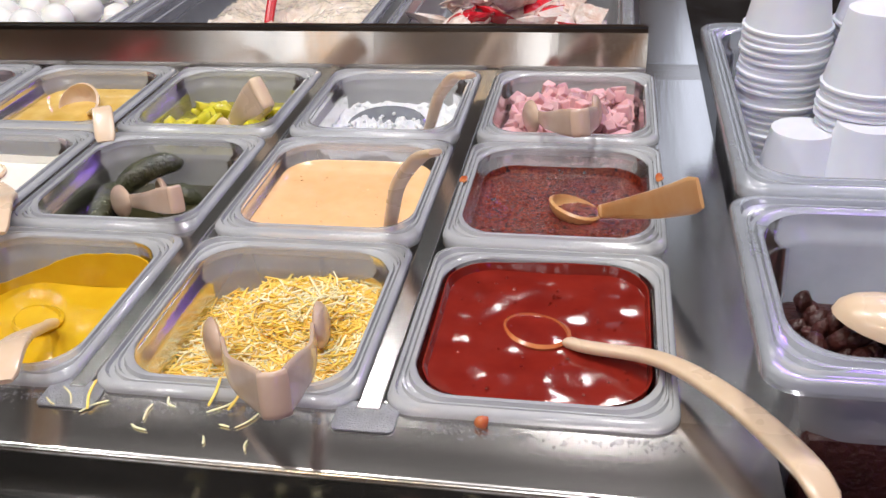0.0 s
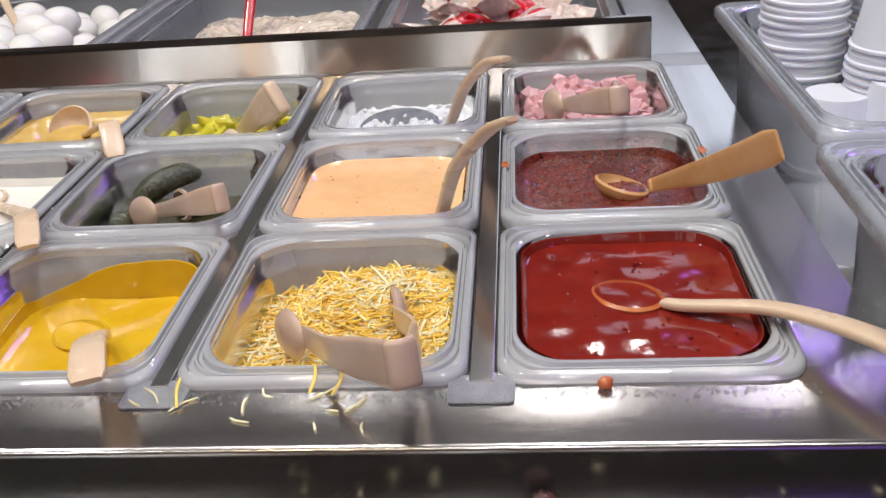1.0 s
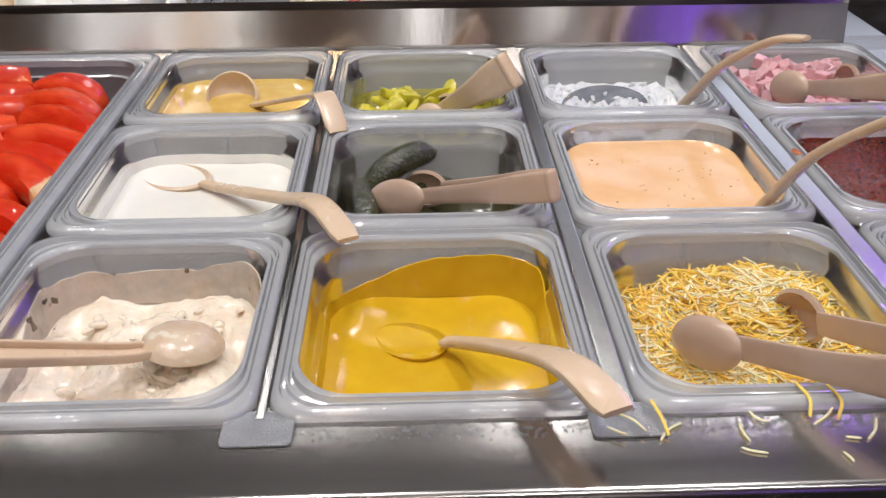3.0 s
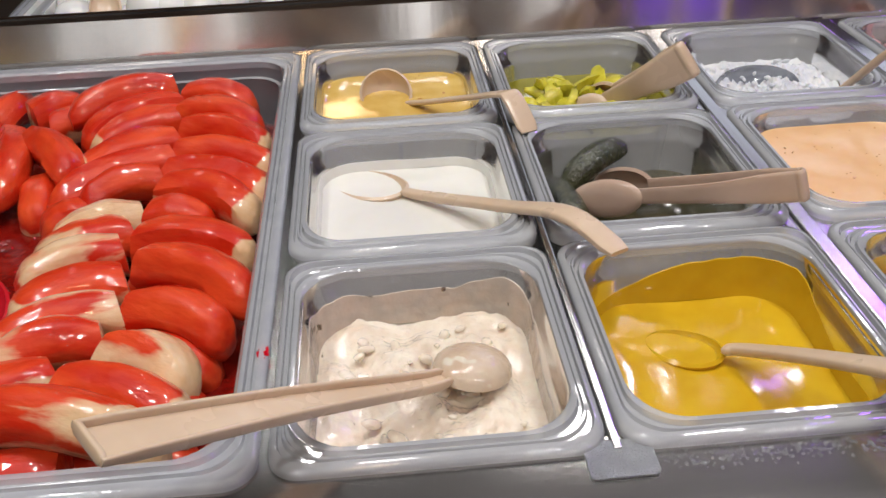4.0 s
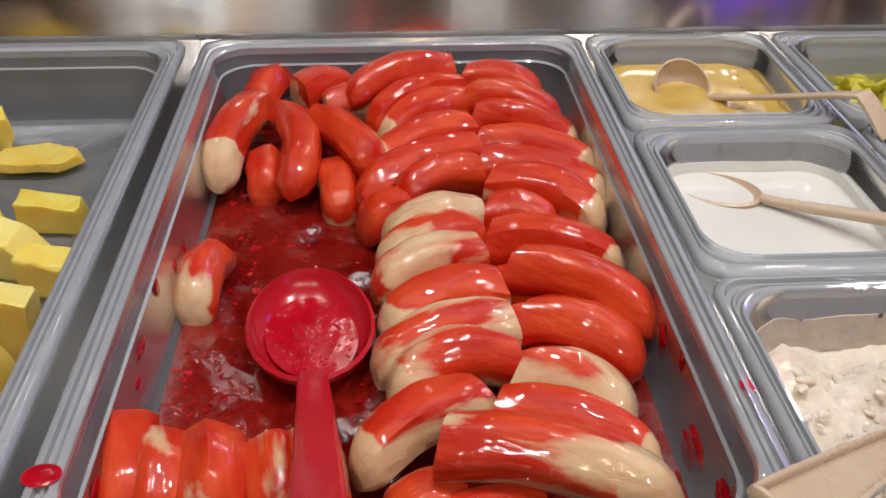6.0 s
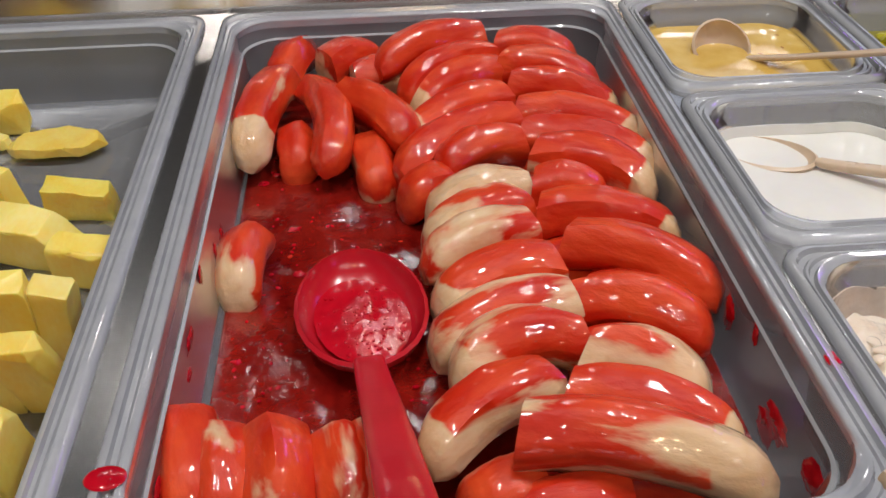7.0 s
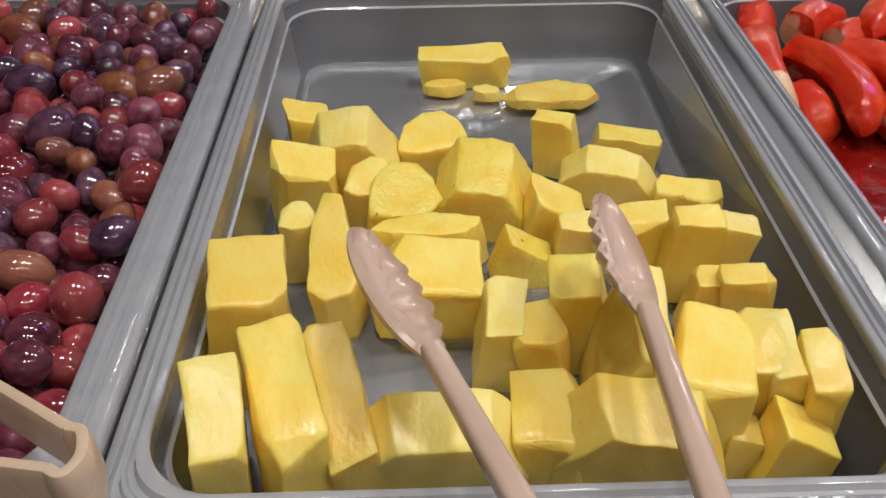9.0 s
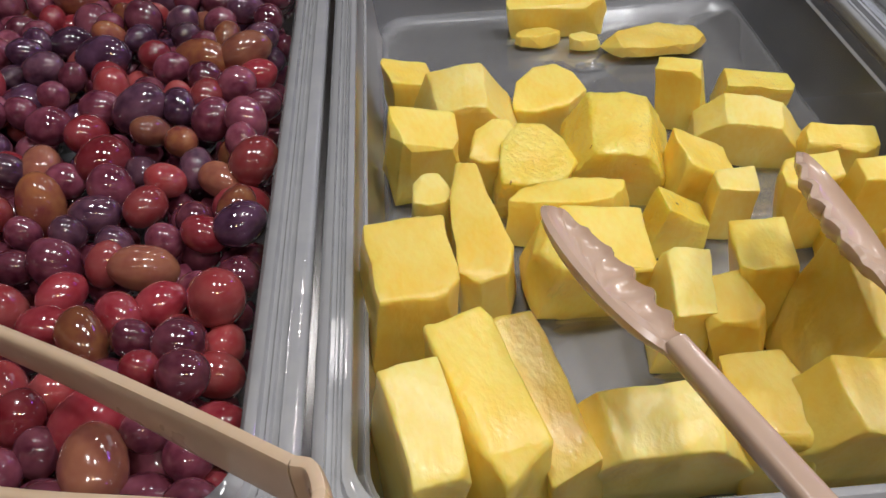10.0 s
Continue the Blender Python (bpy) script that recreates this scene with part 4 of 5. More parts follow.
# ---- grapes ----
grapes = []
for k in range(8):
    bm = ball(bmesh.new(), (0, 0, 0), (0.0114, 0.0114, 0.0114 * (1.15 + 0.1 * (k % 4))), None, 3)
    for v in bm.verts:
        v.co *= 1 + 0.05 * noise.noise(v.co * 90 + Vector((k, 0, 0)))
    grapes.append(mesh_of(bm, "grape", GRAPES[k]))
gx0, gx1 = PANS_X["grape"][0] + 0.004, PANS_X["grape"][1] - 0.006
heap = thing("grape_heap", ((gx0 + gx1) / 2, 0.62, 0.836), "heap of glossy red and purple grapes in a pan", "grapes")
rnd = random.Random(5)
spots, rest = [], []
for level, room in ((0.852, 120), (0.868, 420), (0.885, 420)):
    for tries in range(9000):
        x, y = rnd.uniform(gx0 + 0.033, gx1 - 0.03), rnd.uniform(FULL_Y[0] + 0.033, FULL_Y[1] - 0.033)
        dip = 0.012 * math.exp(-((x + 1.40) ** 2 + (y - 0.56) ** 2) / 0.008)
        z = level + rnd.uniform(-0.004, 0.007) - dip
        size = rnd.uniform(0.75, 1.3)
        if all((x - a) ** 2 + (y - b) ** 2 + (z - c) ** 2 > (0.0098 * (size + s)) ** 2 for a, b, c, s in spots):
            spots.append((x, y, z, size))
spots.sort(key=lambda g: -g[2] + 3 * max(0, -1.52 - g[0]))
for n, (x, y, z, size) in enumerate(spots):
    red = math.exp(-((x + 1.42) ** 2 + (y - 0.5) ** 2) / 0.012)
    k = (1 if rnd.random() < 0.16 + 0.5 * red else rnd.choice((0, 0, 0, 0, 2, 2, 3))) + 4 * rnd.randrange(2)
    m = pose(x, y, z, rnd.uniform(0, 180), rnd.uniform(0, 180), rnd.uniform(0, 360)) @ Matrix.Scale(size, 4)
    if n < 300:
        g = new("grape", grapes[k])
        g.parent, g.matrix_basis, g.matrix_parent_inverse = heap, m, heap.matrix_basis.inverted()
    else:
        rest.append((m, k))
bm = bmesh.new()
for m, k in rest:
    bmesh.ops.create_icosphere(bm, subdivisions=1, radius=0.011, matrix=m)
tagged(fixed("grape_underlayer", bm, GRAPES[0], heap), "", "", "", "stuff")

# ---- shredded cheese ----


def shreds(bm, spots, rnd, size=1.0):
    for x, y, z in spots:
        a = rnd.uniform(0, 2 * math.pi)
        length = rnd.uniform(0.016, 0.046) * size
        d, up = Vector((math.cos(a), math.sin(a), rnd.uniform(-0.2, 0.25))).normalized(), Vector((0, 0, 1))
        s = d.cross(up).normalized()
        curl, sway = rnd.uniform(-0.016, 0.016), rnd.uniform(-0.008, 0.008)
        w = rnd.uniform(0.0004, 0.0008)
        rows = []
        for k in range(7):
            t = k / 6 - 0.5
            c = Vector((x, y, z)) + d * t * length + s * (curl * (1 - 4 * t * t) + sway * math.sin(2 * math.pi * t)) + up * rnd.uniform(-0.001, 0.001)
            rows.append([c + s * w + up * w * 0.6, c - s * w + up * w * 0.6, c - s * w - up * w * 0.6, c + s * w - up * w * 0.6])
        skin(bm, rows, True, True, True)


cx0, cx1, cy0, cy1 = inside("c", 1, 0.86)
cheese = thing("shredded_cheese", ((cx0 + cx1) / 2, (cy0 + cy1) / 2, 0.8), "heap of shredded orange and white cheese", "cheese")
rnd = random.Random(8)


def cheese_height(x, y):
    u, v = (x - cx0) / (cx1 - cx0), (y - cy0) / (cy1 - cy0)
    return 0.858 + 0.014 * u + 0.014 * math.exp(-((u - 0.55) ** 2 + (v - 0.75) ** 2) / 0.06) + 0.004 * noise.noise((x * 60, y * 60, 1))


bm = bmesh.new()
rows = [[(cx0 + 0.004 + (cx1 - cx0 - 0.008) * i / 14, cy0 + 0.004 + (cy1 - cy0 - 0.008) * j / 14, cheese_height(cx0 + (cx1 - cx0) * i / 14, cy0 + (cy1 - cy0) * j / 14) - 0.0005) for i in range(15)] for j in range(15)]
skin(bm, rows, False)
tagged(fixed("cheese_core", bm, CHEDDAR, cheese), "", "", "", "stuff")
for name, mat, amount in (("orange_cheese_shred", CHEDDAR, 4200), ("white_cheese_shred", PALE_CHEESE, 3000)):
    spots = []
    for k in range(amount):
        x, y = rnd.uniform(cx0 + 0.012, cx1 - 0.012), rnd.uniform(cy0 + 0.012, cy1 - 0.012)
        patch = noise.noise((x * 55, y * 55, 4))
        if rnd.random() < 0.7 and (patch > 0.05 if mat is PALE_CHEESE else patch < -0.15):
            continue
        spots.append((x, y, cheese_height(x, y) + rnd.uniform(-0.0005, 0.003)))
    bm = bmesh.new()
    shreds(bm, spots, rnd)
    tagged(fixed(name, bm, mat, cheese), "", "", "", "stuff")

# ---- diced ham ----
hx0, hx1, hy0, hy1 = inside("d", 3, 0.87)
ham = thing("diced_ham", ((hx0 + hx1) / 2, (hy0 + hy1) / 2, 0.8), "heap of pink diced ham", "ham")
cubes = []
for k in range(5):
    bm = box(bmesh.new(), -0.006, 0.006, -0.0055, 0.0055, -0.005, 0.005, 0.0012)
    for v in bm.verts:
        v.co *= 1 + 0.12 * noise.noise(v.co * 120 + Vector((k * 3, 0, 0)))
    cubes.append(mesh_of(bm, "ham_cube", HAM, False))
rnd = random.Random(11)
for k in range(230):
    x, y = rnd.uniform(hx0 + 0.008, hx1 - 0.008), rnd.uniform(hy0 + 0.008, hy1 - 0.008)
    u, v = (x - hx0) / (hx1 - hx0) - 0.5, (y - hy0) / (hy1 - hy0) - 0.5
    z = 0.872 + 0.014 * v + 0.018 * (1 - 2.4 * (u * u + v * v)) + rnd.uniform(-0.012, 0.004)
    g = new("ham_cube", cubes[k % 5])
    g.parent, g.matrix_parent_inverse = ham, ham.matrix_basis.inverted()
    g.matrix_basis = pose(x, y, z, rnd.uniform(0, 360), rnd.uniform(0, 360), rnd.uniform(0, 360)) @ Matrix.Scale(rnd.uniform(0.85, 1.15), 4)
bm = box(bmesh.new(), hx0 + 0.004, hx1 - 0.004, hy0 + 0.004, hy1 - 0.004, 0.83, 0.866, 0.008)
tagged(fixed("ham_core", bm, HAM, ham), "", "", "", "stuff")

# ---- a clear scoop lying in the white crumble ----
fixed("bowl", scoop(bmesh.new(), (-0.222, 0.812, 0.872), (1, 0.1, 0.05), (0, -0.5, 1), 0.075, 0.045, 0.014), CLEAR_SCOOP, thing("clear_scoop", (-0.222, 0.812, 0.86), "clear grey plastic scoop lying in white crumble", "scoop"))

# ---- peppers and gherkins ----
qx0, qx1, qy0, qy1 = inside("b", 3, 0.866)
rnd = random.Random(13)
for k in range(40):
    x = rnd.uniform(qx0 + 0.012, qx1 - 0.012)
    y = rnd.uniform(qy0 + 0.012, qy1 - 0.02)
    if abs(x - (qx0 + qx1) / 2) < 0.012 and k % 2:
        continue
    bm = bmesh.new()
    length, rad = rnd.uniform(0.016, 0.034), rnd.uniform(0.0055, 0.009)
    rows = []
    for i in range(8):
        t = i / 7
        q = rad * (0.35 + 0.65 * math.sin(math.pi * (0.12 + 0.8 * t)))
        rows.append([Vector(((t - 0.5) * length, q * math.cos(w) * (1 + 0.2 * math.sin(3 * w + k)), q * math.sin(w) * 0.8 + 0.004 * math.sin(2.2 * t + k))) * (1 + 0.28 * noise.noise((t * 4 + k, 1.5 * math.cos(w), 1.5 * math.sin(w)))) for w in [2 * math.pi * j / 10 for j in range(10)]])
    skin(bm, rows, True, True, True)
    tagged(part("pickled_pepper", bm, PEPPER, None, "glossy yellow-green pickled pepper", True, pose(x, y, 0.87 + rnd.uniform(-0.002, 0.009), rnd.uniform(0, 90), rnd.uniform(-20, 20), rnd.uniform(0, 360))), "", "pepper", "pickled peppers")


def gherkin(a, b, rad, seed):
    a, b = Vector(a), Vector(b)
    d = (b - a)
    length = d.length
    q = d.to_track_quat("X", "Z").to_matrix().to_4x4()
    rows = []
    for i in range(15):
        t = i / 14
        r = rad * math.sqrt(max(0.03, 1 - (2 * t - 1) ** 4))
        rows.append([Vector(((t - 0.5) * length, 0.1 * rad * math.sin(3 * t), 0.12 * length * (1 - (2 * t - 1) ** 2))) + Vector((0, math.cos(w), math.sin(w))) * r * (1 + 0.12 * noise.noise((t * 14, 3 * math.cos(w), 3 * math.sin(w) + seed))) for w in [2 * math.pi * j / 16 for j in range(16)]])
    bm = bmesh.new()
    skin(bm, rows, True, True, True)
    tagged(part("gherkin", bm, GHERKIN, None, "bumpy dark green gherkin in brine", True, Matrix.Translation((a + b) / 2) @ q), "", "gherkin", "gherkins")


gherkin((-0.43, 0.655, 0.864), (-0.375, 0.685, 0.886), 0.011, 1)
gherkin((-0.437, 0.675, 0.862), (-0.424, 0.6, 0.858), 0.0095, 2)
gherkin((-0.395, 0.66, 0.858), (-0.355, 0.668, 0.857), 0.01, 3)
gherkin((-0.43, 0.585, 0.856), (-0.395, 0.58, 0.855), 0.008, 4)

# ---- utensils ----
UP = Vector((0, 0, 1))


def spoon(label, mat, bowl, ahead, normal, size, depth, line, widths, thick, side, name="serving_spoon", bowl_mat=None, ribs=False):
    ob = thing(name, line[-1], label, "spoon", "serving spoons")
    fixed("bowl", scoop(bmesh.new(), bowl, ahead, normal, *size, depth), bowl_mat or mat, ob)
    grip = fixed("handle", sweep(bmesh.new(), line, widths, thick, side), mat, ob)
    if ribs:
        # raised edges that make a channel of the handle, closed at its end
        run = (Vector(line[-1]) - Vector(line[0])).normalized()
        s = (Vector(side) - run * run.dot(Vector(side))).normalized()
        lift = run.cross(s)
        lift *= 0.002 * math.copysign(1, lift.z)
        for sign in (-1, 1):
            fixed("rib", sweep(bmesh.new(), [Vector(p) + s * sign * w * 0.46 + lift for p, w in zip(line, widths)], [0.0028] * len(line), [0.006] * len(line), side), mat, grip)
        end, w = Vector(line[-1]) + lift - run * 0.001, widths[-1] * 0.46
        fixed("end_rib", sweep(bmesh.new(), [end - s * w, end, end + s * w], (0.003,) * 3, (0.006,) * 3, run), mat, grip)
    return ob


def tongs(label, mat, fold, tips, width, thick, side, bulge=0.006, scallop=False, bowl=(0.042, 0.026, 0.007), fold_gap=0.012, face=(1, 0)):
    """Two flat arms from a bent spring end, each with a spoon-like gripping tip."""
    ob = thing("serving_tongs", fold, label, "tongs", "serving tongs")
    f = Vector(fold)
    mid = (Vector(tips[0]) + Vector(tips[1])) / 2
    back = (f - mid).normalized()
    across = (Vector(tips[1]) - Vector(tips[0])).normalized()
    flat = across.cross(back).normalized()
    if abs(flat.dot(Vector(side).normalized())) > 0.5:
        side = flat
    roots = [f - across * fold_gap / 2, f + across * fold_gap / 2]
    for root, tip, sign in zip(roots, tips, (-1, 1)):
        tip = Vector(tip)
        d = (tip - root).normalized()
        end = tip - d * bowl[0] * 0.45
        m1 = root.lerp(end, 0.5) + across * sign * bulge
        arm = fixed("arm", sweep(bmesh.new(), (root, root.lerp(end, 0.2) + across * sign * bulge * 0.5, m1, end), (width, width * 0.95, width * 0.7, width * 0.55), (thick, thick, thick, thick * 0.9), side, 5, round_end=False), mat, ob)
        cup = scoop(bmesh.new(), tip, d, Vector(face[2]) if len(face) > 2 else -across * sign, *bowl, n=120 if face[1] else 40)
        if scallop:
            for v in cup.verts:
                t = (v.co - tip).dot(d)
                inner = (v.co - tip).dot(-across * sign)
                near = max(0, min(1, inner / bowl[1] * 3 + 0.2))
                if near:
                    v.co -= across * sign * face[1] * near * 0.0034 * (abs(math.sin(t * 240)) - 0.5) * max(0, 1 - (2 * t / bowl[0]) ** 2) + d.cross(across) * face[0] * 0.0018 * math.sin(t * 520)
        grip = fixed("grip", cup, mat, arm)
    bend = sweep(bmesh.new(), (roots[0], roots[0] + back * fold_gap * 0.35, f + back * fold_gap * 0.55, roots[1] + back * fold_gap * 0.35, roots[1]), (width,) * 5, (thick,) * 5, side, 5, round_end=False)
    fixed("spring_bend", bend, mat, ob)
    return ob


# red sauce: long spoon lying over the near corner
spoon("long beige plastic spoon dipped in red sauce", BEIGE, (-0.041, 0.449, 0.8945), (-0.8, 0.55, -0.04), UP, (0.042, 0.03), 0.008,
      ((-0.024, 0.438, 0.8945), (-0.01, 0.43, 0.897), (0.03, 0.409, 0.907), (0.06, 0.365, 0.92), (0.085, 0.315, 0.928), (0.094, 0.292, 0.926)), (0.007, 0.009, 0.012, 0.014, 0.0155, 0.014), (0.005, 0.006, 0.006, 0.006, 0.006, 0.005), (1, 0.6, 0), bowl_mat=SAUCED)
# chili oil: short wide scoop handle
spoon("orange-stained beige spoon in chili oil", ORANGE_BEIGE, (-0.025, 0.628, 0.885), (-0.8, 0.6, 0.15), (0.1, 0.2, 1), (0.04, 0.034), 0.012,
      ((-0.008, 0.615, 0.888), (0.0, 0.608, 0.893), (0.03, 0.55, 0.93), (0.052, 0.503, 0.963)), (0.01, 0.012, 0.02, 0.024), (0.004, 0.004, 0.004, 0.004), (0.1, -0.2, -0.34))
# orange dressing and white crumble: upright ladles
spoon("beige ladle standing in orange dressing", BEIGE, (-0.172, 0.595, 0.872), (0.5, -0.7, 0.4), (0, 0.3, 1), (0.036, 0.036), 0.012,
      ((-0.165, 0.578, 0.878), (-0.158, 0.568, 0.9), (-0.145, 0.545, 0.94), (-0.122, 0.51, 0.977), (-0.106, 0.488, 0.992)), (0.008, 0.01, 0.011, 0.012, 0.011), (0.006, 0.006, 0.006, 0.006, 0.005), (1, 0.5, 0), "ladle")
spoon("beige ladle standing in white crumble", BEIGE, (-0.18, 0.785, 0.874), (0.5, -0.7, 0.4), (0, 0.3, 1), (0.04, 0.04), 0.014,
      ((-0.17, 0.765, 0.88), (-0.161, 0.751, 0.902), (-0.148, 0.727, 0.935), (-0.127, 0.69, 0.966), (-0.111, 0.667, 0.975)), (0.008, 0.01, 0.011, 0.013, 0.012), (0.006, 0.006, 0.006, 0.006, 0.005), (1, 0.5, 0), "ladle")
# mustard
spoon("beige spoon resting in mustard sauce", BEIGE, (-0.395, 0.468, 0.8645), (-0.75, 0.6, -0.1), UP, (0.045, 0.03), 0.008,
      ((-0.378, 0.456, 0.87), (-0.368, 0.447, 0.876), (-0.345, 0.4, 0.905), (-0.326, 0.358, 0.927), (-0.311, 0.322, 0.93)), (0.008, 0.009, 0.0125, 0.0175, 0.0185), (0.005, 0.006, 0.006, 0.006, 0.005), (1, 0.5, 0), bowl_mat=YELLOW)
# white dressing
spoon("beige spoon lying in white dressing", BEIGE, (-0.572, 0.672, 0.8748), (-0.76, 0.64, -0.1), (-0.08, 0.06, 1), (0.064, 0.04), 0.009,
      ((-0.549, 0.652, 0.8775), (-0.532, 0.64, 0.879), (-0.483, 0.589, 0.896), (-0.452, 0.54, 0.916), (-0.43, 0.497, 0.914)), (0.007, 0.009, 0.0125, 0.0165, 0.0165), (0.005, 0.006, 0.006, 0.006, 0.005), (1, 0.8, 0))
# amber dressing: round ladle with a hooked grip
spoon("beige round ladle with hooked handle in amber dressing", BEIGE, (-0.555, 0.824, 0.884), (0.75, -0.35, -0.3), (0.15, -0.72, 0.6), (0.043, 0.041), 0.016,
      ((-0.542, 0.822, 0.872), (-0.52, 0.79, 0.886), (-0.49, 0.75, 0.905), (-0.466, 0.721, 0.919), (-0.459, 0.712, 0.919), (-0.449, 0.69, 0.9)), (0.008, 0.009, 0.011, 0.015, 0.018, 0.018), (0.004, 0.004, 0.004, 0.004, 0.004, 0.004), (1, 0.6, 0), "ladle")
# chunky dressing: channel-handled ladle
spoon("beige ladle with a channelled handle in creamy dressing", BEIGE, (-0.522, 0.452, 0.872), (0.8, 0.5, -0.2), (-0.3, -0.2, -1), (0.042, 0.038), 0.012,
      ((-0.537, 0.44, 0.879), (-0.552, 0.428, 0.886), (-0.612, 0.378, 0.924), (-0.679, 0.322, 0.963)), (0.0095, 0.0125, 0.0185, 0.0255), (0.003, 0.003, 0.003, 0.003), (-0.55, 0.75, 0.1), "ladle", COATED, True)
# glazed bananas
spoon("red plastic serving spoon full of strawberry glaze", RED_PLASTIC, (-0.844, 0.556, 0.861), (-0.1, 1, 0.05), UP, (0.095, 0.07), 0.02,
      ((-0.841, 0.516, 0.857), (-0.839, 0.497, 0.863), (-0.834, 0.45, 0.885), (-0.8245, 0.353, 0.93), (-0.818, 0.285, 0.955)), (0.016, 0.018, 0.02, 0.023, 0.025), (0.008, 0.008, 0.008, 0.008, 0.008), (1, 0.1, 0))

# tongs
tongs("beige plastic tongs resting in shredded cheese", PINK_BEIGE, (-0.159, 0.322, 0.938), ((-0.238, 0.425, 0.888), (-0.182, 0.45, 0.886)), 0.024, 0.0035, (0.1, 0.1, 1))
tongs("beige plastic tongs resting on gherkins", PINK_BEIGE, (-0.309, 0.538, 0.926), ((-0.403, 0.622, 0.877), (-0.385, 0.65, 0.87)), 0.02, 0.0035, (0.1, 0.1, 1), bulge=0.004, fold_gap=0.008, bowl=(0.056, 0.024, 0.006))
tongs("beige plastic tongs standing in peppers", BEIGE, (-0.316, 0.742, 0.928), ((-0.378, 0.79, 0.868), (-0.362, 0.812, 0.868)), 0.03, 0.0035, (0.4, 0.1, 1), bulge=0.004, fold_gap=0.01)
tongs("beige plastic tongs resting on diced ham", PINK_BEIGE, (-0.026, 0.668, 0.938), ((-0.07, 0.77, 0.9), (-0.018, 0.785, 0.9)), 0.022, 0.0035, (0.1, 0.1, 1))
tongs("beige plastic tongs with scalloped tips over pineapple", PINK_BEIGE, (-1.086, 0.24, 0.925), ((-1.179, 0.444, 0.938), (-1.0815, 0.472, 0.932)), 0.0155, 0.009, (1, 0.1, 0), bulge=0.0, bowl=(0.08, 0.025, 0.007), fold_gap=0.024, scallop=True, face=(0.6, 1, (0.6, -0.2, 0.85)))
tongs("beige plastic tongs lying over grapes", BEIGE, (-1.287, 0.366, 0.927), ((-1.483, 0.511, 0.91), (-1.488, 0.416, 0.912)), 0.024, 0.006, (0, 0, 1), bulge=0.003, scallop=False, fold_gap=0.018)
# glaze held in the red spoon
bm = bmesh.new()
skin(bm, [[(-0.844 - 0.1 * fy + fx, 0.556 + fy, 0.8505 + dz) for fx, fy in [(0.027 * q * math.cos(w), 0.037 * q * math.sin(w)) for w in [2 * math.pi * k / 20 for k in range(20)]]] for q, dz in ((0.8, -0.006), (1.0, 0.0), (0.7, 0.0004), (0.35, 0.0006), (0.05, 0.0006))], True, True, True)
tagged(part("spooned_glaze", bm, BRIGHT_GLAZE), "strawberry glaze held in a red spoon", "glaze", "", "stuff")

# bubbles and fruit specks in the glaze
rnd = random.Random(19)
for name, label, many, place in (
        ("spoon_bubbles", "small bubbles in glaze held by a red spoon", 130, lambda: (-0.844 + rnd.gauss(0, 0.01), 0.552 + rnd.gauss(0, 0.014), 0.851)),
        ("glaze_bubbles", "small bubbles and fruit specks in strawberry glaze", 200, lambda: (rnd.uniform(-0.92, -0.76), rnd.uniform(0.47, 0.76), 0.8405))):
    bm = bmesh.new()
    for k in range(many):
        s = rnd.uniform(0.0004, 0.0012)
        ball(bm, place(), (s * rnd.uniform(1, 1.8), s, s * 0.8), Euler((0, 0, rnd.uniform(0, 3))).to_quaternion(), 2)
    tagged(part(name, bm, BRIGHT_GLAZE), label, "glaze", "", "stuff")

# ---- the far side: eggs, pale spread, wrapped crackers ----
rnd = random.Random(21)
egg_mesh = mesh_of(ball(bmesh.new(), (0, 0, 0), (0.021, 0.021, 0.027), None, 3), "egg", EGG)
for k in range(60):
    i, j = k % 7, k // 7
    x, y = -0.915 + 0.044 * i + rnd.uniform(-0.006, 0.006) + 0.02 * (j % 2), 0.975 + 0.05 * j + rnd.uniform(-0.006, 0.006)
    if x > -0.672 or y > 1.36 or (x < -0.86 and y > 1.2):
        continue
    e = new("boiled_egg", egg_mesh)
    e.matrix_basis = pose(x, y, 0.862 + rnd.uniform(0, 0.012), 90 + rnd.uniform(-20, 20), rnd.uniform(-20, 20), rnd.uniform(0, 360))
    tagged(e, "peeled white boiled egg", "egg", "boiled eggs")
for k in range(14):
    e = new("boiled_egg", egg_mesh)
    e.matrix_basis = pose(rnd.uniform(-0.8, -0.69), rnd.uniform(1.03, 1.25), 0.9 + rnd.uniform(-0.004, 0.01), 90, rnd.uniform(-20, 20), rnd.uniform(0, 360))
    tagged(e, "peeled white boiled egg", "egg", "boiled eggs")
spoon("beige tongs-like spoon resting on eggs", BEIGE, (-0.745, 1.13, 0.905), (0.7, -0.7, -0.2), UP, (0.045, 0.03), 0.008,
      ((-0.76, 1.145, 0.91), (-0.8, 1.2, 0.935), (-0.86, 1.3, 0.98)), (0.009, 0.012, 0.014), (0.006, 0.006, 0.006), (1, 0.6, 0))
spoon("beige spoon standing among eggs", BEIGE, (-0.845, 1.06, 0.9), (0.1, -0.7, -0.6), UP, (0.045, 0.03), 0.008,
      ((-0.848, 1.075, 0.915), (-0.852, 1.12, 0.95), (-0.86, 1.2, 1.0)), (0.009, 0.012, 0.014), (0.006, 0.006, 0.006), (1, 0.1, 0))
pool("pale_spread", -0.545, -0.325, 1.0, 1.3, 0.868, CHUNKY, "pale creamy spread, partly used", "spread", 0.014, 20, thick=0.03, seed=31, rings=26, fine=0.006)
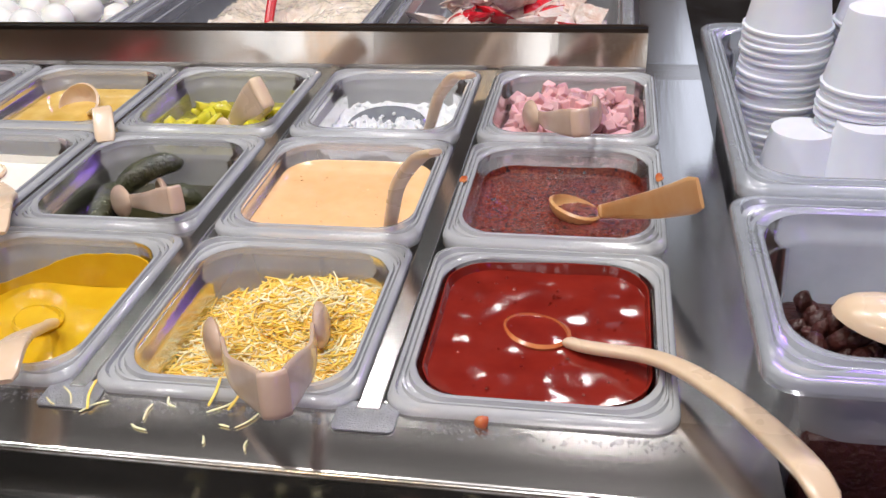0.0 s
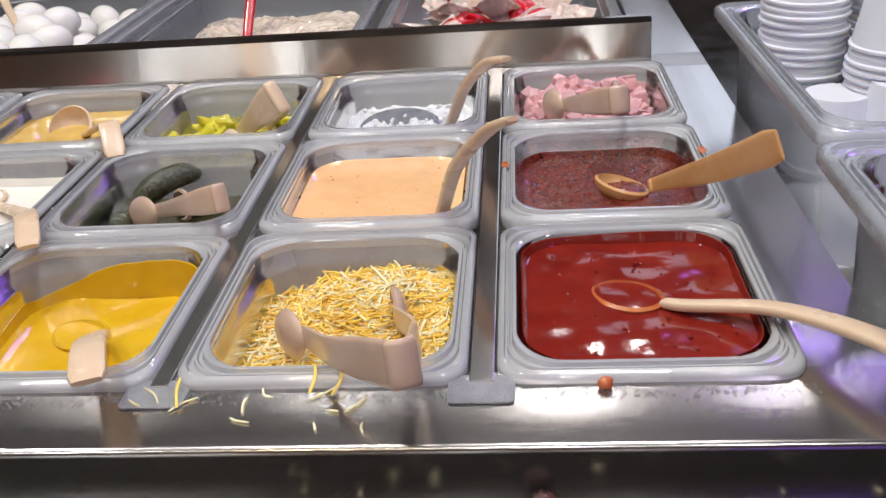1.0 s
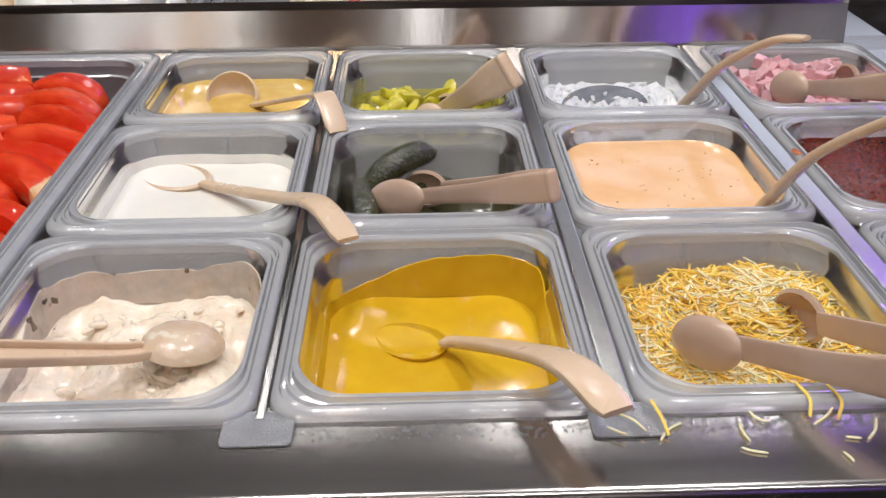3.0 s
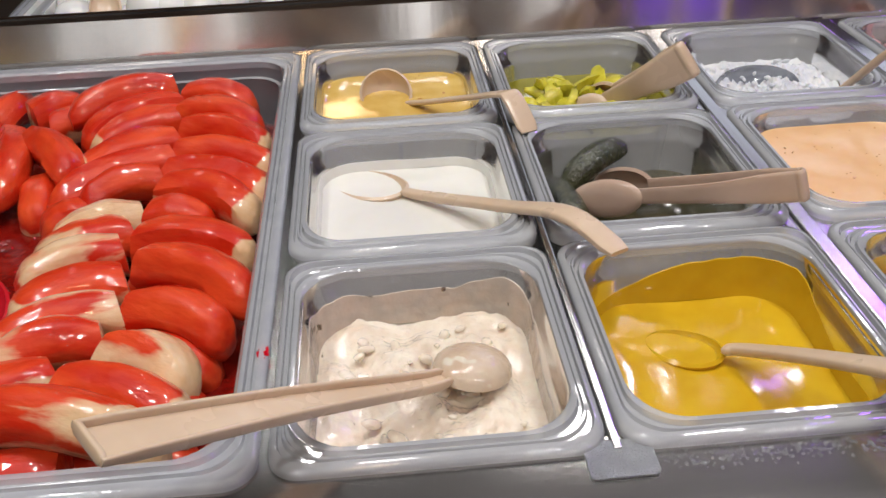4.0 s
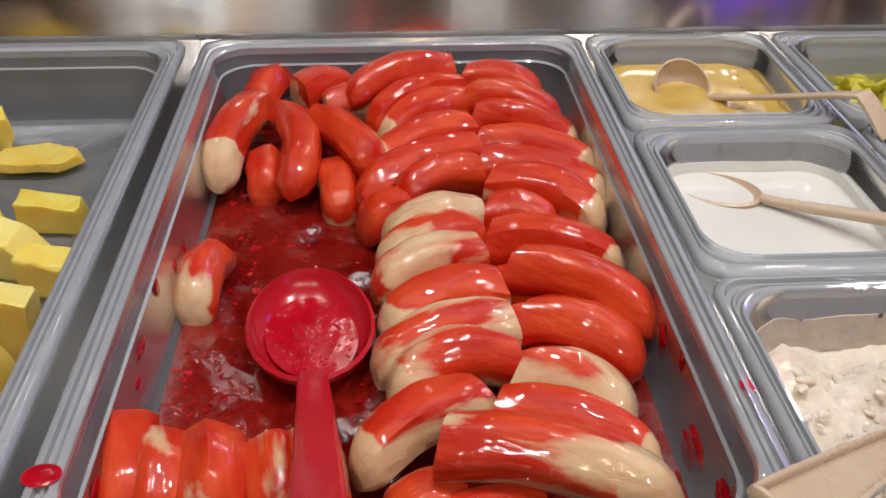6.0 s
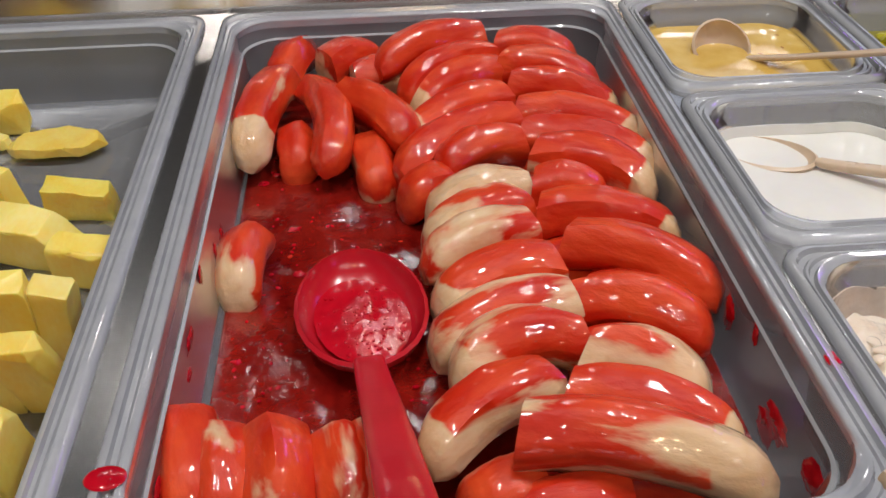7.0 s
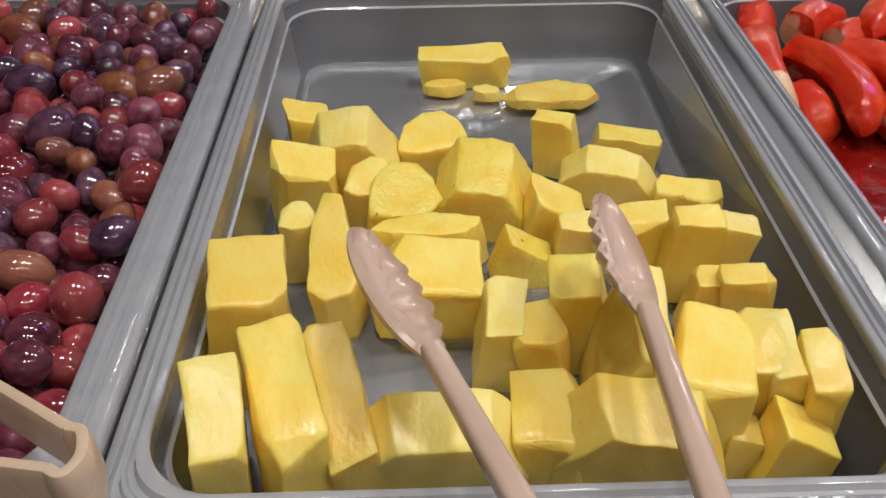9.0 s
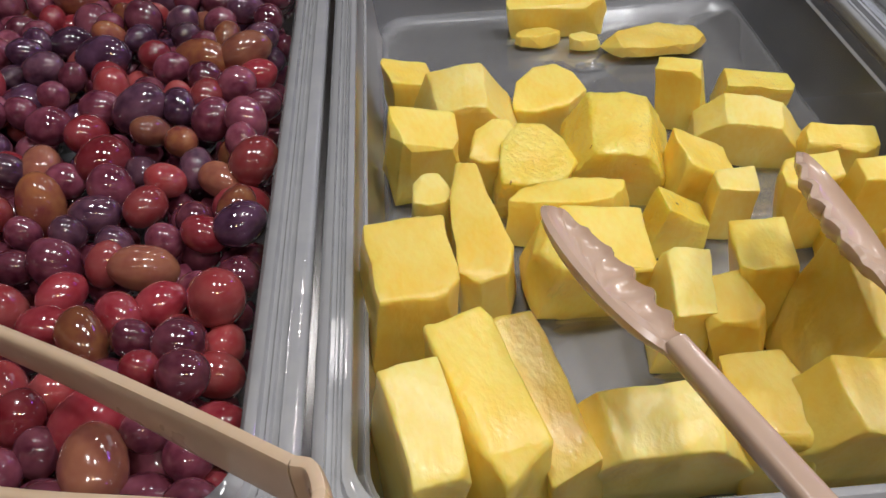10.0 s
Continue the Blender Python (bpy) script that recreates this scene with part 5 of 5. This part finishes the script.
spoon("red plastic spoon standing in pale spread", RED_PLASTIC, (-0.463, 1.14, 0.856), (0.1, -0.9, -0.3), UP, (0.05, 0.035), 0.01,
      ((-0.462, 1.155, 0.862), (-0.461, 1.175, 0.885), (-0.456, 1.22, 0.94), (-0.448, 1.27, 1.0)), (0.012, 0.013, 0.014, 0.015), (0.006, 0.007, 0.007, 0.006), (1, 0, 0))
packs = []
for k in range(6):
    bm = bmesh.new()
    rows = []
    for i in range(9):
        t = i / 8
        fat = 0.009 * math.sin(math.pi * min(1, max(0, t * 1.3 - 0.15))) + 0.0008
        wide = 0.02 + 0.003 * noise.noise((t * 9, k, 0))
        rows.append([Vector(((t - 0.5) * 0.075, wide * math.cos(w), fat * math.sin(w) + 0.003 * noise.noise((t * 12, w * 2, k)))) for w in [2 * math.pi * j / 12 for j in range(12)]])
    skin(bm, rows, True, True, True)
    packs.append(mesh_of(bm, "wrapped_cracker", WRAP_WHITE if k % 3 else WRAP_RED, False))
for k in range(70):
    e = new("wrapped_cracker", packs[k % 6])
    e.matrix_basis = pose(rnd.uniform(-0.225, -0.02), rnd.uniform(0.985, 1.4), 0.868 + 0.045 * rnd.random(), rnd.uniform(-50, 50), rnd.uniform(-40, 40), rnd.uniform(0, 360)) @ Matrix.Scale(rnd.uniform(0.65, 1.0), 4)
    tagged(e, "small cracker pack in shiny pale wrapper" if k % 3 else "small cracker pack in shiny red wrapper", "wrapped cracker", "wrapped crackers")

# ---- bins beside the bar ----


def bin_box(x0, x1, y0, y1, rim, deep, label):
    return pan(x0, x1, y0, y1, deep, 0.015, "plastic_bin", label, "plastic bins", FROST, rim, FROST)


bin_box(0.073, 0.3, 0.497, 0.83, 0.97, 0.175, "frosted plastic bin full of stacked white cups")
bin_box(0.066, 0.27, 0.318, 0.492, 0.97, 0.15, "frosted plastic bin with raisins and a scoop")


def cup_stack(x, y, z, n, up=True, lean=0.0):
    """Nested cups: each shows only its rolled lip."""
    st = thing("cup_stack", (x, y, z), "tall stack of nested white plastic cups", "cups", "cup stacks")
    bm0 = bmesh.new()
    rings = []
    for r, h in ((0.024, 0.0), (0.034, 0.055), (0.036, 0.056), (0.036, 0.058), (0.0335, 0.0585), (0.0325, 0.057), (0.0235, 0.003)):
        rings.append([Vector((r * math.cos(2 * math.pi * k / 20), r * math.sin(2 * math.pi * k / 20), -h)) for k in range(20)])
    skin(bm0, rings, True, True, True)
    me = mesh_of(bm0, "cup", CUPS)
    for k in range(n):
        c = new("cup", me)
        c.parent = st
        c.matrix_basis = pose(lean * k * 0.006, 0, 0.058 + k * 0.0062, random.uniform(-1.5, 1.5), random.uniform(-1.5, 1.5), 0)
    return st


for x, y, n in ((0.137, 0.765, 31), (0.21, 0.775, 32), (0.262, 0.7, 30), (0.19, 0.7, 27)):
    cup_stack(x, y, 0.80, n)
for x, y, z in ((0.145, 0.687, 0.865), (0.189, 0.672, 0.878), (0.243, 0.61, 0.9)):
    cup_stack(x, y, z, 2)
bm = box(bmesh.new(), 0.1, 0.27, 0.52, 0.66, 0.797, 0.868, 0.01)
tagged(part("loose_cups", bm, CUPS), "jumble of white cups below the stacks", "cups", "", "stuff")
raisins = thing("raisin_heap", (0.16, 0.4, 0.83), "heap of dark wrinkled raisins in a bin", "raisins")
rmesh = []
for k in range(4):
    bm = ball(bmesh.new(), (0, 0, 0), (0.0075, 0.0055, 0.0045), None, 2)
    for v in bm.verts:
        v.co *= 1 + 0.3 * noise.noise(v.co * 260 + Vector((k * 5, 0, 0)))
    rmesh.append(mesh_of(bm, "raisin", RAISIN))
for k in range(150):
    e = new("raisin", rmesh[k % 4])
    e.parent, e.matrix_parent_inverse = raisins, raisins.matrix_basis.inverted()
    e.matrix_basis = pose(rnd.uniform(0.1, 0.235), rnd.uniform(0.35, 0.45), 0.92 + rnd.uniform(-0.006, 0.012), rnd.uniform(0, 360), rnd.uniform(0, 360), rnd.uniform(0, 360))
bm = box(bmesh.new(), 0.092, 0.244, 0.338, 0.46, 0.825, 0.92, 0.01)
tagged(fixed("raisin_core", bm, RAISIN, raisins), "", "", "", "stuff")
spoon("beige scoop lying on raisins", BEIGE, (0.142, 0.4, 0.942), (-0.9, 0.3, 0.1), (0.1, -0.1, -1), (0.055, 0.036), 0.014,
      ((0.162, 0.393, 0.945), (0.2, 0.378, 0.96), (0.26, 0.35, 1.0)), (0.012, 0.014, 0.016), (0.006, 0.006, 0.006), (0, 1, 0))

# ---- spills and small things ----
rnd = random.Random(33)
bm = bmesh.new()
for k in range(900):
    x = rnd.choice((rnd.uniform(-0.45, -0.31), rnd.uniform(-0.29, -0.13), rnd.uniform(-0.1, 0.04)))
    s = rnd.uniform(0.0003, 0.0009)
    ball(bm, (x, 0.3535 + rnd.gauss(0, 0.0032), DECK + s * 0.2), (s * 1.2, s * 1.2, s * 0.9), None, 1)
tagged(part("water_drops", bm, WATER), "small water drops on the steel deck", "water", "", "stuff")
spill = [(rnd.uniform(-0.29, -0.14), rnd.uniform(0.325, 0.358), DECK + 0.0012) for k in range(9)] + [(-0.297, 0.352, DECK + 0.004), (-0.304, 0.346, DECK + 0.004)]
bm = bmesh.new()
for x, y, z in spill:
    a, w, ln = rnd.uniform(0, 3.1), 0.001, rnd.uniform(0.006, 0.018)
    d = Vector((math.cos(a), math.sin(a), 0))
    sweep(bm, [Vector((x, y, z)) - d * ln / 2, Vector((x + rnd.uniform(-0.002, 0.002), y + rnd.uniform(-0.002, 0.002), z)), Vector((x, y, z)) + d * ln / 2], (0.0011,) * 3, (0.0009,) * 3, (-d.y, d.x, 0), 3)
tagged(part("spilled_cheese", bm, PALE_CHEESE), "stray cheese shreds fallen on the deck", "cheese", "", "stuff")
bm = ball(bmesh.new(), (-0.063, 0.357, DECK + 0.003), (0.004, 0.0035, 0.0035), None, 2)
for v in bm.verts:
    v.co += Vector((noise.noise(v.co * 300), noise.noise(v.co * 300 + Vector((5, 0, 0))), 0)) * 0.0015
tagged(part("sauce_blob", bm, SAUCED), "small red sauce blob dropped on the deck", "sauce", "", "stuff")
bm = ball(bmesh.new(), (-0.9435, 0.411, RIM + 0.0005), (0.0085, 0.0065, 0.0012), None, 3)
tagged(part("glaze_drip", bm, BRIGHT_GLAZE), "red glaze drip on the pan rim", "glaze", "", "stuff")
bm = bmesh.new()
for k in range(36):
    s = rnd.uniform(0.0005, 0.0017)
    ball(bm, (rnd.uniform(-0.6, 0.1), rnd.uniform(0.2, 0.3), 0.866 + s * 0.3), (s * 1.5, s, s * 0.6), Euler((0, 0, rnd.uniform(0, 3))).to_quaternion(), 1)
tagged(part("rail_crumbs", bm, PALE_CHEESE), "food crumbs scattered on the tray rail", "crumbs", "", "stuff")


def dab(name, at, radii, mat, label, category, seed):
    bm = ball(bmesh.new(), (0, 0, 0), radii, None, 3)
    for v in bm.verts:
        q = v.co * 420 + Vector((seed, 0, 0))
        v.co += Vector((noise.noise(q) * radii[0], noise.noise(q + Vector((7, 0, 0))) * radii[1], noise.noise(q + Vector((0, 7, 0))) * radii[2])) * 0.6
    return tagged(part(name, bm, mat, None, "", True, Matrix.Translation(at)), label, category, "", "stuff")


dab("juice_speck", (-1.137, 0.716, 0.838), (0.0045, 0.003, 0.001), RAISIN, "dark speck in pineapple juice", "food scrap", 11)
# pale glossy puddle that stands in for a reflection in the juice
dab("juice_speck", (-1.121, 0.772, 0.838), (0.012, 0.006, 0.0008), WATER, "pineapple juice puddle added as a reflection patch", "juice", 12)
dab("rail_scrap", (-0.096, 0.309, 0.868), (0.005, 0.004, 0.0025), RAISIN, "dark food scrap on the tray rail", "food scrap", 1)
dab("rail_scrap", (-0.097, 0.287, 0.868), (0.006, 0.004, 0.0025), RAISIN, "dark food scrap on the tray rail", "food scrap", 2)
dab("chili_stain", (-0.1145, 0.638, RIM), (0.003, 0.006, 0.0008), SAUCED, "chili oil stain on the pan rim", "stain", 3)
dab("chili_stain", (0.037, 0.652, RIM), (0.003, 0.007, 0.0008), SAUCED, "chili oil stain on the pan rim", "stain", 4)
dab("pepper_bit", (-0.541, 0.703, 0.874), (0.0032, 0.0022, 0.0012), PEPPER, "yellow-green bit floating on white dressing", "food scrap", 5)
dab("mustard_splash", (-0.314, 0.53, 0.893), (0.0035, 0.007, 0.003), YELLOW, "mustard splash at the pan rim", "stain", 6)
dab("mustard_splash", (-0.452, 0.44, 0.878), (0.003, 0.009, 0.006), YELLOW, "mustard splash on the pan wall", "stain", 7)
dab("banana_mush", (-0.905, 0.468, 0.846), (0.014, 0.01, 0.005), BANANAS[2], "mushy glazed banana scrap in the pan", "food scrap", 8)
dab("glaze_splash", (-0.632, 0.45, 0.899), (0.003, 0.006, 0.0008), BRIGHT_GLAZE, "red glaze splash on the pan rim", "stain", 9)
rnd = random.Random(44)
for k in range(20):
    left = k % 3 > 0
    y, z = (rnd.uniform(0.4, 0.76) if left else rnd.uniform(0.38, 0.56)), 0.848 + 0.032 * rnd.random() ** 1.5
    slope = 0.0046 * (0.88 - z) / 0.068
    dab("glaze_splash", (bx0 + 0.0188 + slope if left else bx1 - 0.0188 - slope, y, z), (0.0009, rnd.uniform(0.003, 0.012), rnd.uniform(0.003, 0.012)), BRIGHT_GLAZE, "red glaze run down the pan wall", "stain", 20 + k)
for k in range(22):
    s = rnd.uniform(0.001, 0.0045)
    dab("glaze_pulp", (rnd.uniform(-0.925, -0.77), rnd.uniform(0.46, 0.75), 0.8405), (s, s * 0.7, s * 0.45), BANANAS[3] if k % 7 == 0 else BRIGHT_GLAZE, "soft fruit pulp in strawberry glaze", "food scrap", 60 + k)
bm = bmesh.new()
for x, y, lean in ((-0.214, 0.362, 0.0), (-0.285, 0.352, 0.4), (-0.2, 0.36, -0.2)):
    sweep(bm, [(x, y + 0.012, RIM + 0.001), (x + 0.002, y, RIM + 0.001), (x + lean * 0.01, y - 0.008, DECK + 0.002)], (0.0016,) * 3, (0.001,) * 3, (1, 0, 0), 4)
tagged(part("stray_cheese_shred", bm, CHEDDAR), "stray orange cheese shreds over a pan rim", "cheese", "", "stuff")
for lx, ly, lz, power, tone in LAMPS:
    bm = box(bmesh.new(), lx - 0.12, lx + 0.12, ly - 0.12, ly + 0.12, 2.57, 2.6, 0.005)
    tagged(part("lamp_housing", bm, CEILING), "square ceiling lamp housing", "ceiling lamp", "ceiling lamps")
